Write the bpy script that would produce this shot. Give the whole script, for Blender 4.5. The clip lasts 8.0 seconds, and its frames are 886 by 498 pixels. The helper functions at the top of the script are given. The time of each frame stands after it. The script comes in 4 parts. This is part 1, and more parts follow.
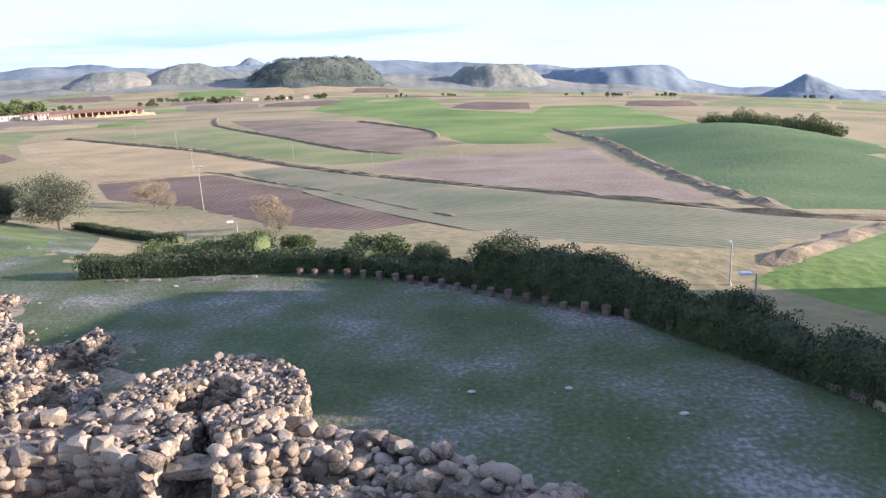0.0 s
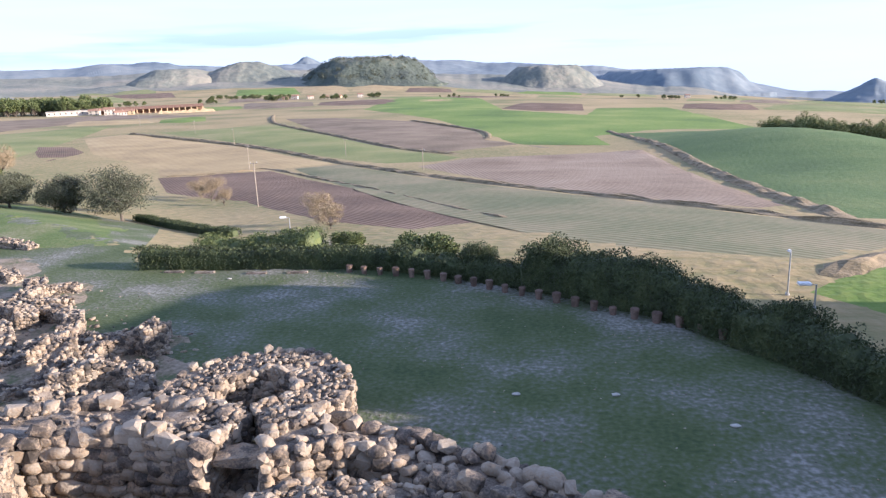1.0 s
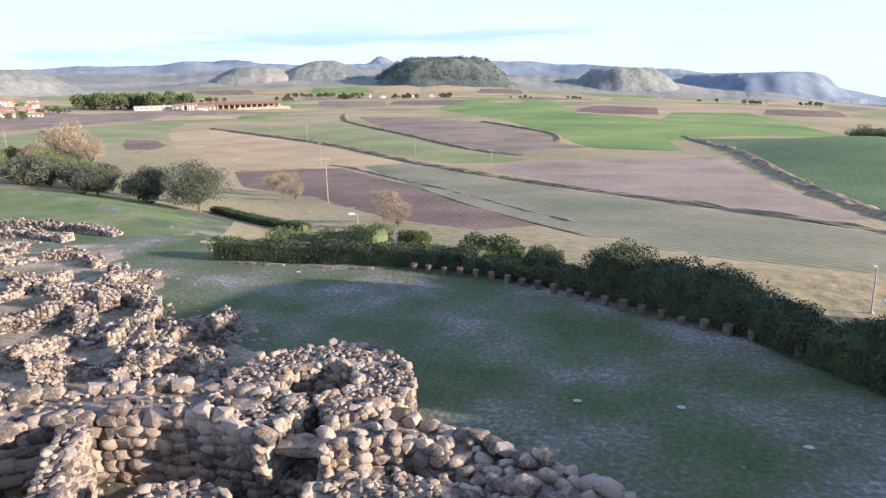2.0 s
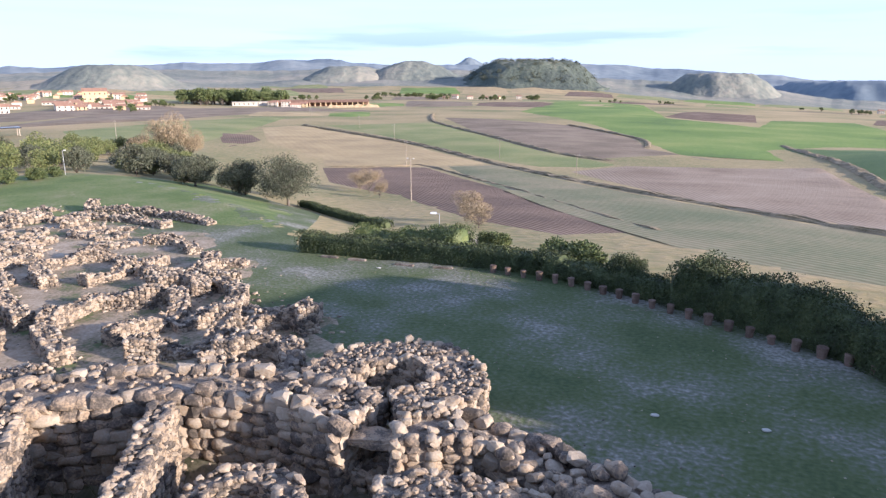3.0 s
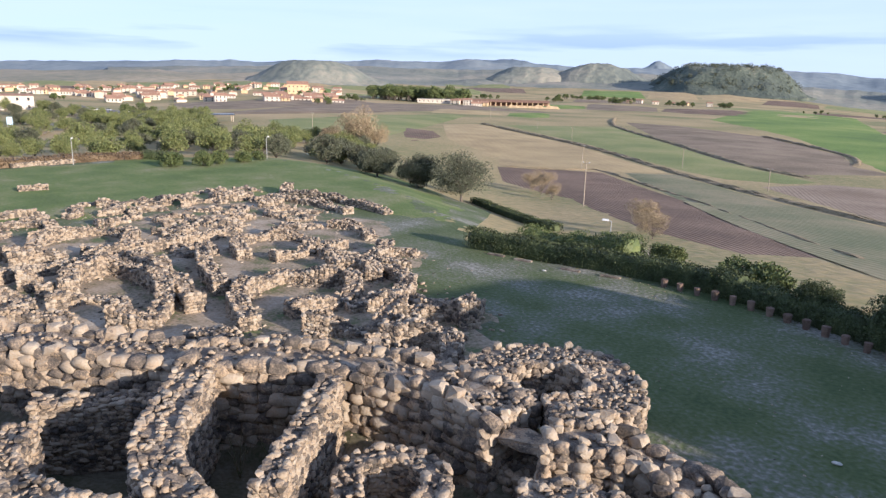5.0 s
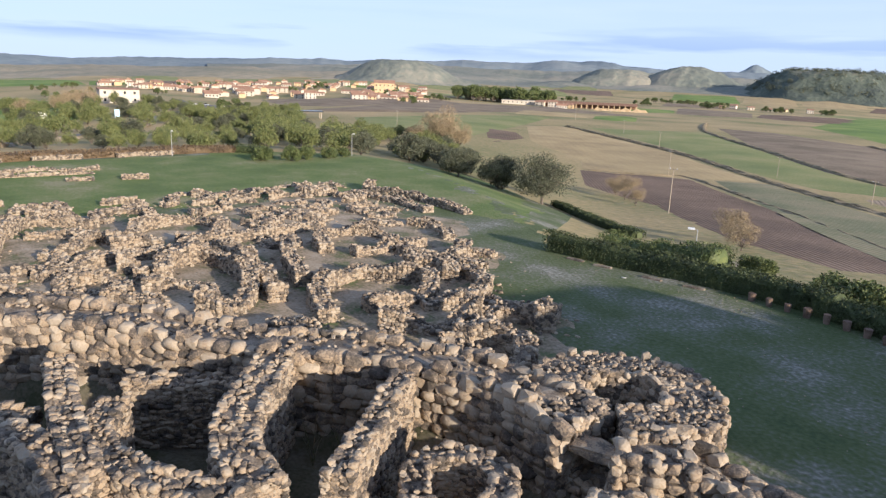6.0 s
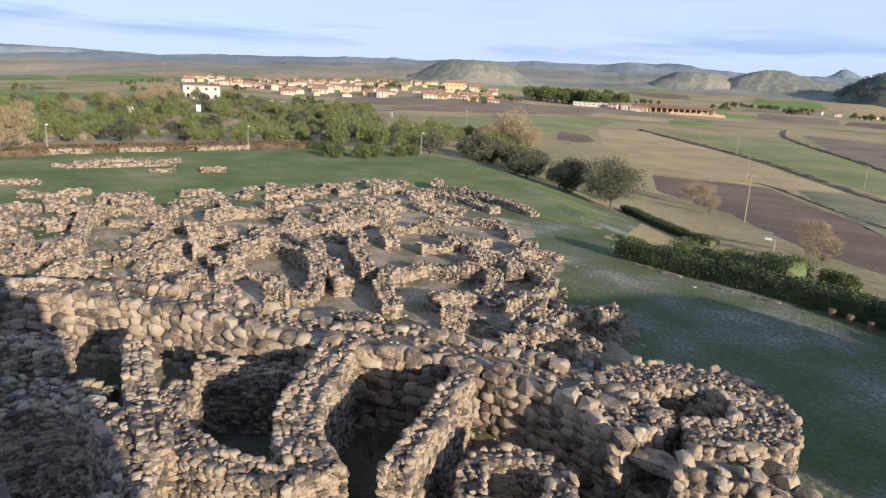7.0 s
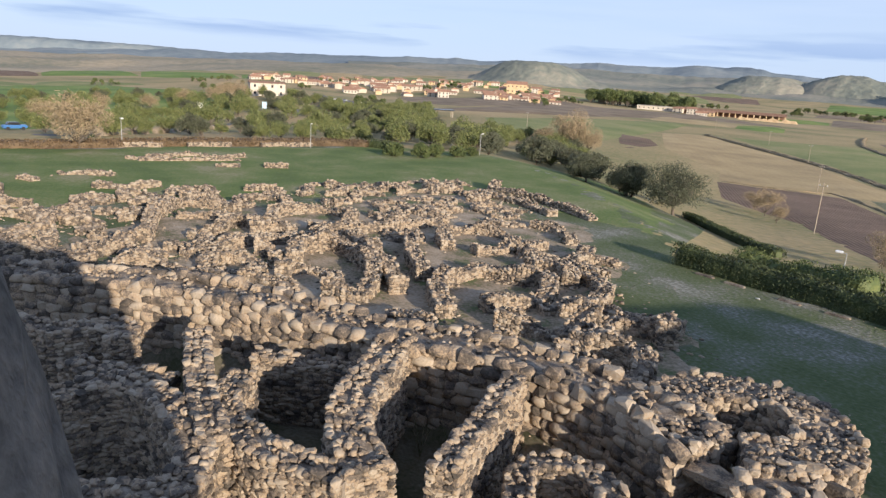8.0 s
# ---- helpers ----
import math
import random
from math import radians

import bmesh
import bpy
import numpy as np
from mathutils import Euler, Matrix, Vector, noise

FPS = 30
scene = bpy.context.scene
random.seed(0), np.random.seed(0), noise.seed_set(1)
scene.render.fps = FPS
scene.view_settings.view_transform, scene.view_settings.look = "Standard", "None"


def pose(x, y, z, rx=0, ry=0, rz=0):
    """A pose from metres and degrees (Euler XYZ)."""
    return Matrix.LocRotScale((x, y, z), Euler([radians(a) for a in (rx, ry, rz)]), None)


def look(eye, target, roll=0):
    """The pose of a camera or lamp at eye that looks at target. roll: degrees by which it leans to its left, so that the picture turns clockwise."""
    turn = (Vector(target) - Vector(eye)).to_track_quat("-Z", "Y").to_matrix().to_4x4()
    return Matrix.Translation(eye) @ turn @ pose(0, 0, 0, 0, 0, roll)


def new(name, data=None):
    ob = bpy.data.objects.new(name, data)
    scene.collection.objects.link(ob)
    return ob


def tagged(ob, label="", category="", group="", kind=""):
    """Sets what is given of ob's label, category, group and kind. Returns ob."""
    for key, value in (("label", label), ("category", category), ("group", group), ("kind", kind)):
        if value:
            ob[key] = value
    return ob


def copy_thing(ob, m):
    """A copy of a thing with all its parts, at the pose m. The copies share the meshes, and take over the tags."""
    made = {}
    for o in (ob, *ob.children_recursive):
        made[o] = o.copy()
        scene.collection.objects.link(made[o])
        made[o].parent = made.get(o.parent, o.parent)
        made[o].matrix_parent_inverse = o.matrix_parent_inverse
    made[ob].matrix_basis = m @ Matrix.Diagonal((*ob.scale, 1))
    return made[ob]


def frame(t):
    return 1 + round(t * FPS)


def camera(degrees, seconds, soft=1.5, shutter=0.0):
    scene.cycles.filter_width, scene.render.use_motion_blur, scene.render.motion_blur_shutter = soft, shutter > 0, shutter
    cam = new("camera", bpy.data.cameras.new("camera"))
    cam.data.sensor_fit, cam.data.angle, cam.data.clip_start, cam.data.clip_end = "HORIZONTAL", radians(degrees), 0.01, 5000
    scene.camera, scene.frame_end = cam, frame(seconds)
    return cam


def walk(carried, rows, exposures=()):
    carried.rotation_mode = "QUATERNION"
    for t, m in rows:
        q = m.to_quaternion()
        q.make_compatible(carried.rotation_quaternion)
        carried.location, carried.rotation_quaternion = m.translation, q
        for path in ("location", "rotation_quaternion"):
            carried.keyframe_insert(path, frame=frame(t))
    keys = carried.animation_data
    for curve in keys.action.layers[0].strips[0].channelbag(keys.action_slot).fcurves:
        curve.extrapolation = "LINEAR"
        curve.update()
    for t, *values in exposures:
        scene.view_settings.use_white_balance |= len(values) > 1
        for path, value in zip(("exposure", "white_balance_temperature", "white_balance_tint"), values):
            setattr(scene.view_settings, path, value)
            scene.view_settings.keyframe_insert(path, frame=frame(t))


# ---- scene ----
cam = camera(66.0, 8.0, soft=1.35)

PATH = [
    (0, pose(0, 0, 14, 75.71, 2.78, 3.46)),
    (0.5, pose(0, 0, 14, 75.81, 2.56, 5.19)),
    (1, pose(0, 0, 14, 75.91, 2.24, 7.80)),
    (1.5, pose(0, 0, 14, 76.02, 1.90, 10.53)),
    (3, pose(0, 0, 14, 76.38, 0.38, 20.79)),
    (3.5, pose(0, 0, 14, 76.42, -0.07, 24.53)),
    (4, pose(0, 0, 14, 76.40, -0.45, 28.27)),
    (4.5, pose(0, 0, 14, 76.38, -0.90, 31.91)),
    (6, pose(0, 0, 14, 76.15, -2.25, 42.50)),
    (6.5, pose(0, 0, 14, 76.05, -2.67, 45.54)),
    (7, pose(0, 0, 14, 75.91, -3.01, 48.31)),
    (7.5, pose(0, 0, 14, 75.80, -3.39, 50.85)),
    (8, pose(0, 0, 14, 75.66, -3.75, 53.32)),
]
walk(cam, PATH, [(0.0, 1.08, 5000, 21), (1.5, 1.04, 5000, 21), (3.5, 0.92, 4950, 20), (4.5, 0.76, 5000, 18), (6.5, 0.50, 5250, 13), (8.0, 0.41, 5300, 13)])

# ---- world and light ----
SUN_EL, SUN_AZ = 14.0, 95.5      # degrees above the horizon, and clockwise from +y
world = bpy.data.worlds.new("sky")
scene.world = world
world.use_nodes = True
wn, wl = world.node_tree.nodes, world.node_tree.links
sky = wn.new("ShaderNodeTexSky")
sky.sky_type, sky.sun_disc = "NISHITA", False
sky.sun_elevation, sky.sun_rotation = radians(SUN_EL), radians(SUN_AZ)
sky.air_density, sky.dust_density, sky.ozone_density = 1.0, 0.4, 2.4
# thin streaks of cloud, mostly low over the horizon
wc, wm, wz = wn.new("ShaderNodeTexCoord"), wn.new("ShaderNodeMapping"), wn.new("ShaderNodeTexNoise")
wm.inputs["Scale"].default_value = (2.2, 2.2, 22.0)
wz.inputs["Scale"].default_value, wz.inputs["Detail"].default_value = 1.6, 7.0
wr = wn.new("ShaderNodeValToRGB")
wr.color_ramp.elements[0].position, wr.color_ramp.elements[1].position = 0.46, 0.72
wr.color_ramp.elements[0].color, wr.color_ramp.elements[1].color = (0.33, 0.33, 0.33, 1), (0.75, 0.75, 0.75, 1)
wx = wn.new("ShaderNodeMix")
wx.data_type = "RGBA"
wl.new(wc.outputs["Generated"], wm.inputs[0]), wl.new(wm.outputs[0], wz.inputs[0]), wl.new(wz.outputs[0], wr.inputs[0])
wl.new(wr.outputs[0], wx.inputs[0]), wl.new(sky.outputs[0], wx.inputs[6])
wx.inputs[7].default_value = (6.6, 7.0, 7.6, 1)
# pale haze towards the horizon, and a long low bank of blue-grey cloud
wsep = wn.new("ShaderNodeSeparateXYZ")
wl.new(wc.outputs["Generated"], wsep.inputs[0])


def sky_layer(below, value, stops, tint, amount=None):
    """Mix a tint over the sky by a ramp of value, times another value."""
    rp, mx, pr = wn.new("ShaderNodeValToRGB"), wn.new("ShaderNodeMix"), wn.new("ShaderNodeMath")
    pr.operation, mx.data_type = "MULTIPLY", "RGBA"
    for k, (at, v) in enumerate(stops):
        e = rp.color_ramp.elements[k] if k < 2 else rp.color_ramp.elements.new(at)
        e.position, e.color = at, (v, v, v, 1)
    wl.new(value, rp.inputs[0]), wl.new(rp.outputs[0], pr.inputs[0])
    pr.inputs[1].default_value = 1.0
    if amount:
        wl.new(amount, pr.inputs[1])
    wl.new(pr.outputs[0], mx.inputs[0]), wl.new(below, mx.inputs[6])
    mx.inputs[7].default_value = tint
    return mx.outputs[2]


wm2, wz2, wr2 = wn.new("ShaderNodeMapping"), wn.new("ShaderNodeTexNoise"), wn.new("ShaderNodeValToRGB")
wm2.inputs["Scale"].default_value, wm2.inputs["Location"].default_value = (1.3, 1.3, 16.0), (0.4, 0.2, 0.0)
wz2.inputs["Scale"].default_value, wz2.inputs["Detail"].default_value = 1.7, 6.0
wr2.color_ramp.elements[0].position, wr2.color_ramp.elements[1].position = 0.50, 0.60
wl.new(wc.outputs["Generated"], wm2.inputs[0]), wl.new(wm2.outputs[0], wz2.inputs[0]), wl.new(wz2.outputs[0], wr2.inputs[0])
hazy = sky_layer(wx.outputs[2], wsep.outputs["Z"], [(0.0, 0.72), (0.55, 0.0), (0.14, 0.66), (0.36, 0.42)], (8.2, 8.7, 9.2, 1))
banked = sky_layer(hazy, wsep.outputs["Z"], [(0.028, 0.0), (0.095, 0.0), (0.045, 0.75), (0.062, 0.6)], (4.2, 5.2, 6.8, 1), wr2.outputs[0])
wl.new(banked, wn["Background"].inputs[0])
wn["Background"].inputs[1].default_value = 0.072
sun = new("sun", bpy.data.lights.new("sun", "SUN"))
sun.data.energy, sun.data.angle, sun.data.color = 5.7, radians(0.5), (1.0, 0.76, 0.47)
se, sa = radians(SUN_EL), radians(SUN_AZ)
TO_SUN = Vector((math.sin(sa) * math.cos(se), math.cos(sa) * math.cos(se), math.sin(se)))
sun.matrix_world = look((0, 0, 60), Vector((0, 0, 60)) - TO_SUN)

rng = random.Random(7)


# ---- materials ----
def material(name, stops, scale=1.0, rough=0.9, bump=0.3, fine=12.0, vary=0.0, stretch=(1, 1, 1), detail=6.0, island=False, grain=0.55):
    """A procedural surface: two scales of noise through a ramp of colours, fine relief, and a change of tone from piece to piece."""
    m = bpy.data.materials.new(name)
    m.use_nodes = True
    n, l = m.node_tree.nodes, m.node_tree.links
    b = n["Principled BSDF"]
    b.inputs["Roughness"].default_value = rough
    co = n.new("ShaderNodeTexCoord")
    mp = n.new("ShaderNodeMapping")
    mp.inputs["Scale"].default_value = stretch
    geo = n.new("ShaderNodeNewGeometry")
    l.new(geo.outputs["Position"], mp.inputs[0])
    big, small = n.new("ShaderNodeTexNoise"), n.new("ShaderNodeTexNoise")
    big.inputs["Scale"].default_value, big.inputs["Detail"].default_value = scale, detail
    small.inputs["Scale"].default_value, small.inputs["Detail"].default_value = scale * fine, 4
    l.new(mp.outputs[0], big.inputs[0]), l.new(mp.outputs[0], small.inputs[0])
    mix = n.new("ShaderNodeMath")
    mix.operation = "MULTIPLY_ADD"
    l.new(small.outputs[0], mix.inputs[0])
    mix.inputs[1].default_value = grain
    sub = n.new("ShaderNodeMath")
    sub.operation = "ADD"
    l.new(big.outputs[0], sub.inputs[0])
    sub.inputs[1].default_value = -grain / 2
    l.new(sub.outputs[0], mix.inputs[2])
    val = mix.outputs[0]
    if vary:
        rnd = n.new("ShaderNodeObjectInfo").outputs["Random"] if not island else geo.outputs["Random Per Island"]
        add = n.new("ShaderNodeMath")
        add.operation = "MULTIPLY_ADD"
        l.new(rnd, add.inputs[0])
        add.inputs[1].default_value = vary
        l.new(val, add.inputs[2])
        s2 = n.new("ShaderNodeMath")
        s2.operation = "SUBTRACT"
        l.new(add.outputs[0], s2.inputs[0])
        s2.inputs[1].default_value = vary / 2
        val = s2.outputs[0]
    ramp = n.new("ShaderNodeValToRGB")
    els = ramp.color_ramp.elements
    for i, (p, c) in enumerate(stops):
        e = els[i] if i < 2 else els.new(p)
        e.position, e.color = p, (*c, 1)
    l.new(val, ramp.inputs[0])
    l.new(ramp.outputs[0], b.inputs["Base Color"])
    if bump:
        bp = n.new("ShaderNodeBump")
        bp.inputs["Strength"].default_value, bp.inputs["Distance"].default_value = bump, 0.6 / max(scale * fine, 0.01)
        l.new(small.outputs[0], bp.inputs["Height"])
        l.new(bp.outputs[0], b.inputs["Normal"])
    return m


STONE_STOPS = [(0.22, (0.075, 0.065, 0.055)), (0.40, (0.17, 0.14, 0.112)), (0.53, (0.35, 0.27, 0.185)), (0.66, (0.35, 0.295, 0.225)), (0.82, (0.42, 0.355, 0.275))]
M_STONE = material("weathered basalt and marl stone", STONE_STOPS, 1.6, 0.92, 0.7, 7, 0.46, grain=0.6)
M_RUBBLE = material("rubble stone", STONE_STOPS, 1.6, 0.92, 0.7, 7, 0.46, island=True, grain=0.6)
M_CORE = material("earth and small stone fill", [(0.3, (0.10, 0.085, 0.07)), (0.5, (0.22, 0.18, 0.14)), (0.7, (0.33, 0.29, 0.24))], 1.6, 0.95, 0.8, 8)
M_PALE_STONE = material("pale limestone", [(0.3, (0.42, 0.40, 0.36)), (0.7, (0.6, 0.58, 0.54))], 2, 0.9, 0.5, 8)
M_LAWN = material("lawn with bare gravel", [(0.30, (0.052, 0.080, 0.024)), (0.43, (0.085, 0.112, 0.038)), (0.51, (0.11, 0.13, 0.068)), (0.60, (0.165, 0.17, 0.13)), (0.72, (0.32, 0.31, 0.28))], 0.15, 0.95, 0.5, 26, detail=9.0, grain=0.55)
M_GRASS = material("sunlit short grass", [(0.3, (0.075, 0.115, 0.022)), (0.47, (0.115, 0.165, 0.035)), (0.58, (0.16, 0.185, 0.06)), (0.70, (0.25, 0.235, 0.13))], 0.12, 0.95, 0.5, 30)
M_DIRT = material("trodden pale earth", [(0.34, (0.10, 0.13, 0.05)), (0.44, (0.21, 0.175, 0.11)), (0.58, (0.34, 0.275, 0.20)), (0.75, (0.44, 0.38, 0.30))], 0.35, 0.95, 0.3, 14)
# earth with grass; the shade of the deep rooms is put into the colour
M_YARD = material("earth and grass darkened for shade", [(0.3, (0.05, 0.055, 0.025)), (0.5, (0.11, 0.10, 0.065)), (0.7, (0.18, 0.155, 0.115))], 0.5, 0.95, 0.6, 12)
M_LAND = material("dry stubble land", [(0.28, (0.15, 0.165, 0.055)), (0.45, (0.28, 0.235, 0.105)), (0.6, (0.38, 0.29, 0.145)), (0.8, (0.44, 0.33, 0.175))], 0.012, 0.95, 0.3, 60)


# ---- shaping helpers ----
def part(name, bm, mat, parent=None, label=""):
    me = bpy.data.meshes.new(name)
    bm.to_mesh(me)
    bm.free()
    me.materials.append(mat)
    ob = new(name, me)
    ob.parent = parent
    return tagged(ob, label)


def mesh_from(name, verts, faces, mat, parent=None, label=""):
    me = bpy.data.meshes.new(name)
    me.from_pydata(verts, [], faces)
    me.update()
    me.materials.append(mat)
    ob = new(name, me)
    ob.parent = parent
    return tagged(ob, label)


def thing(name, label, category, group="", kind="", at=(0, 0, 0)):
    e = new(name)
    e.location = at
    return tagged(e, label, category, group, kind)


def smoothstep(a, b, v):
    t = min(1.0, max(0.0, (v - a) / (b - a)))
    return t * t * (3 - 2 * t)


def nz(x, y, z=0.0):
    return noise.noise((x, y, z))


YARD_X, YARD_Y = (-45.9, -36.8, -26.6, -19.6, -9.3, -4.6), (-0.0, 9.2, 15.3, 19.9, 19.9, 19.0)      # the inner line of the rampart


def terrain(x, y):
    """Height of the land: a level site, falling away to a wide valley that rises slowly to the north-west, with a low green mound."""
    r = math.hypot(x, y)
    az = math.degrees(math.atan2(-x, y))
    s = smoothstep(26, 55, az) if -90 < az < 150 else 1.0
    z = -(17 - 7 * s) * (1 - math.exp(-max(0.0, r - 54 - 80 * s) / 126)) - 0.012 * max(0.0, r - 570) * (1 - 0.6 * s)
    if -49 < x < -3 and -30 < y < 22:
        wall_y = np.interp(x, YARD_X, YARD_Y)
        z -= 1.8 * smoothstep(0.3, 1.6, (wall_y - y) * 0.75) * smoothstep(-48, -45.5, x) * (1 - smoothstep(-6, -3.5, x))
    z += 6.0 * smoothstep(230, 480, r) * smoothstep(58, 67, az) + 9.0 * smoothstep(690, 1150, r) * smoothstep(39, 48, az) if 0 < az < 150 else 0.0
    if r > 570:
        z += 7.0 * noise.noise((x * 0.0025, y * 0.0025, 3)) * smoothstep(570, 1250, r)
    z += r * math.tan(radians(max(-1.3, 0.5 - 1.5 * ((az - 27) / 52) ** 2))) * smoothstep(120, 380, r)
    z += r * math.tan(radians(0.75)) * smoothstep(1250, 2500, r) * smoothstep(0, 12, az) * (1 - smoothstep(60, 78, az))
    if az < 27:
        z -= r * math.tan(radians(0.86 * min(1.3, ((27 - az) / 51) ** 2))) * smoothstep(700, 1800, r)
    return z + 8.0 * math.exp(-(((x - 86) / 38) ** 2 + ((y - 247) / 84) ** 2) * 1.2)


def box(bm, cx, cy, cz, sx, sy, sz, rz=0.0):
    m = Matrix.Translation((cx, cy, cz)) @ Matrix.Rotation(rz, 4, "Z") @ Matrix.Diagonal((sx, sy, sz, 1))
    return bmesh.ops.create_cube(bm, size=1, matrix=m)["verts"]


def rod(bm, a, b, r0, r1, seg=8):
    a, b = Vector(a), Vector(b)
    d = b - a
    q = d.to_track_quat("Z", "Y").to_matrix().to_4x4()
    bmesh.ops.create_cone(bm, cap_ends=True, segments=seg, radius1=r0, radius2=r1, depth=d.length, matrix=Matrix.Translation((a + b) / 2) @ q)


def resample(pts, step):
    """Points along a smoothed line through pts, each with its direction."""
    n = len(pts)
    fine = []
    for i in range(n - 1):
        p0, p1, p2, p3 = (Vector(pts[max(0, min(n - 1, i + k))]) for k in (-1, 0, 1, 2))
        for k in range(24):
            t = k / 24
            fine.append(0.5 * ((2 * p1) + (p2 - p0) * t + (2 * p0 - 5 * p1 + 4 * p2 - p3) * t * t + (3 * p1 - p0 - 3 * p2 + p3) * t ** 3))
    fine.append(Vector(pts[-1]))
    out, left = [fine[0]], step
    for a, b in zip(fine, fine[1:]):
        d = (b - a).length
        while d > left:
            a = a + (b - a) * (left / d)
            d -= left
            out.append(a)
            left = step
        left -= d
    res = []
    for i, p in enumerate(out):
        d = out[min(i + 1, len(out) - 1)] - out[max(i - 1, 0)]
        res.append((p, d.normalized() if d.length else Vector((1, 0))))
    return res


# ---- stones ----
STONES = []
for k in range(14):
    r2 = random.Random(100 + k)
    bm = bmesh.new()
    for i in range(24):
        v = Vector((r2.gauss(0, 1), r2.gauss(0, 1), r2.gauss(0, 1))).normalized()
        v = Vector([math.copysign(abs(c) ** 0.66, c) for c in v]) * r2.uniform(0.84, 1.05)
        bm.verts.new((v.x * 0.5, v.y * 0.45, v.z * 0.42))
    hull = bmesh.ops.convex_hull(bm, input=bm.verts)
    bmesh.ops.delete(bm, geom=[g for g in hull["geom_interior"] if isinstance(g, bmesh.types.BMVert)], context="VERTS")
    me = bpy.data.meshes.new("stone")
    bm.to_mesh(me)
    bm.free()
    me.materials.append(M_STONE)
    for p in me.polygons:
        p.use_smooth = k % 3 == 1
    STONES.append((me, np.array([v.co for v in me.vertices]), [tuple(p.vertices) for p in me.polygons]))


def turn(r2, amount=1.0):
    return Euler((r2.uniform(-0.5, 0.5) * amount, r2.uniform(-0.5, 0.5) * amount, r2.uniform(0, 6.28)))


def place_stones(items, parent, single):
    """items: (place, Euler, size). The first `single` of them become stones of their own, the rest one joined mesh."""
    r2 = random.Random(len(items))
    for pos, rot, size in items[:single]:
        ob = new("stone", STONES[r2.randrange(len(STONES))][0])
        ob.location, ob.rotation_euler, ob.scale = pos, rot, size
        ob.parent = parent
    verts, faces, soft, n = [], [], [], 0
    for pos, rot, size in items[single:]:
        pick = r2.randrange(len(STONES))
        _, co, polys = STONES[pick]
        soft += [pick % 3 == 1] * len(polys)
        m = np.array(rot.to_matrix()) * np.array(size)
        verts.append(co @ m.T + np.array(pos))
        faces += [tuple(i + n for i in p) for p in polys]
        n += len(co)
    if verts:
        ob = mesh_from("rubble", np.concatenate(verts).tolist(), faces, M_RUBBLE, parent)
        ob.data.polygons.foreach_set("use_smooth", soft)
        ob["kind"] = "stuff"


def rubble_wall(name, pts, width, height, parent_label, r2, size=0.42, single=0, base=0.0, ragged=0.35, group="", top_fill=1.0, outer_from=0.0, flat=1.0, top_size=0.0, tidy=1.0):
    """A dry-stone wall along pts: an earth core, faces of stones laid in courses and a broken top."""
    t = thing(name, parent_label, "stone wall", group)
    line = resample(pts, 0.5)
    seed = r2.uniform(0, 100)
    top = lambda p: max(0.12, height * (1 + ragged * 1.6 * nz(p.x * 0.35 + seed, p.y * 0.35)) + 0.15 * nz(p.x * 1.3, p.y * 1.3 + seed))
    verts, faces = [], []
    for i, (p, d) in enumerate(line):
        side = Vector((-d.y, d.x)) * (width / 2 - 0.10 * size)
        h = top(p) - 0.3 * size
        for q, z in ((p - side * 1.04, -0.3), (p - side * 0.96, h), (p + side * 0.96, h), (p + side * 1.04, -0.3)):
            verts.append((q.x, q.y, base + z))
        if i:
            a, b = 4 * (i - 1), 4 * i
            faces += [(a + k, a + k + 1, b + k + 1, b + k) for k in range(3)]
    faces += [(0, 1, 2, 3), tuple(4 * (len(line) - 1) + k for k in (3, 2, 1, 0))]
    mesh_from("core", verts, faces, M_CORE, t)
    items = []
    fine = resample(pts, size * 0.80)
    for p, d in fine:
        ang = math.atan2(d.y, d.x)
        h = top(p)
        side = Vector((-d.y, d.x))
        for sgn in (-1, 1):
            z = outer_from if sgn > 0 else 0.0
            while z < h - size * 0.25:
                sz = size * r2.uniform(1.0 - 0.38 * tidy, 1.1)
                q = p + side * sgn * (width / 2 - 0.22 * size + r2.uniform(-0.05, 0.05)) + d * r2.uniform(-0.12, 0.12) * size
                items.append(((q.x, q.y, base + z + sz * 0.36), Euler((r2.uniform(-.25, .25) * tidy, r2.uniform(-.25, .25) * tidy, ang + r2.uniform(-.3, .3) * tidy + (math.pi if r2.random() < .5 else 0))),
                              (sz * r2.uniform(1.0, 1.45), sz * r2.uniform(0.9, 1.2), sz * flat * r2.uniform(0.85, 1.1))))
                z += sz * 0.62 * flat
        tsz = top_size or size * 0.72
        for _ in range(max(1, round(width * size * 0.8 / tsz ** 2 * 1.1 * top_fill))):
            sz = tsz * r2.uniform(0.5, 1.15)
            q = p + side * r2.uniform(-0.5, 0.5) * width + d * r2.uniform(-0.4, 0.4) * size
            items.append(((q.x, q.y, base + top(q) - 0.16 * size + r2.uniform(-0.06, 0.12) * tsz), turn(r2), (sz * 1.25, sz, sz * r2.uniform(0.6, 1.0))))
    for (p, d), way in ((fine[0], -1), (fine[-1], 1)):
        side = Vector((-d.y, d.x))
        z = 0.0
        while z < top(p) - size * 0.3:
            u = -0.5
            while u < 0.5:
                sz = size * r2.uniform(0.65, 1.05)
                q = p + side * u * width + d * way * 0.05
                items.append(((q.x, q.y, base + z + sz * 0.36), Euler((r2.uniform(-.2, .2), r2.uniform(-.2, .2), math.atan2(side.y, side.x) + r2.uniform(-.25, .25))), (sz * 1.2, sz, sz * flat)))
                u += sz * 0.85 / width
            z += size * 0.55 * flat
    r2.shuffle(items)
    place_stones(items, t, min(single, len(items)))
    return t


# ---- the land ----
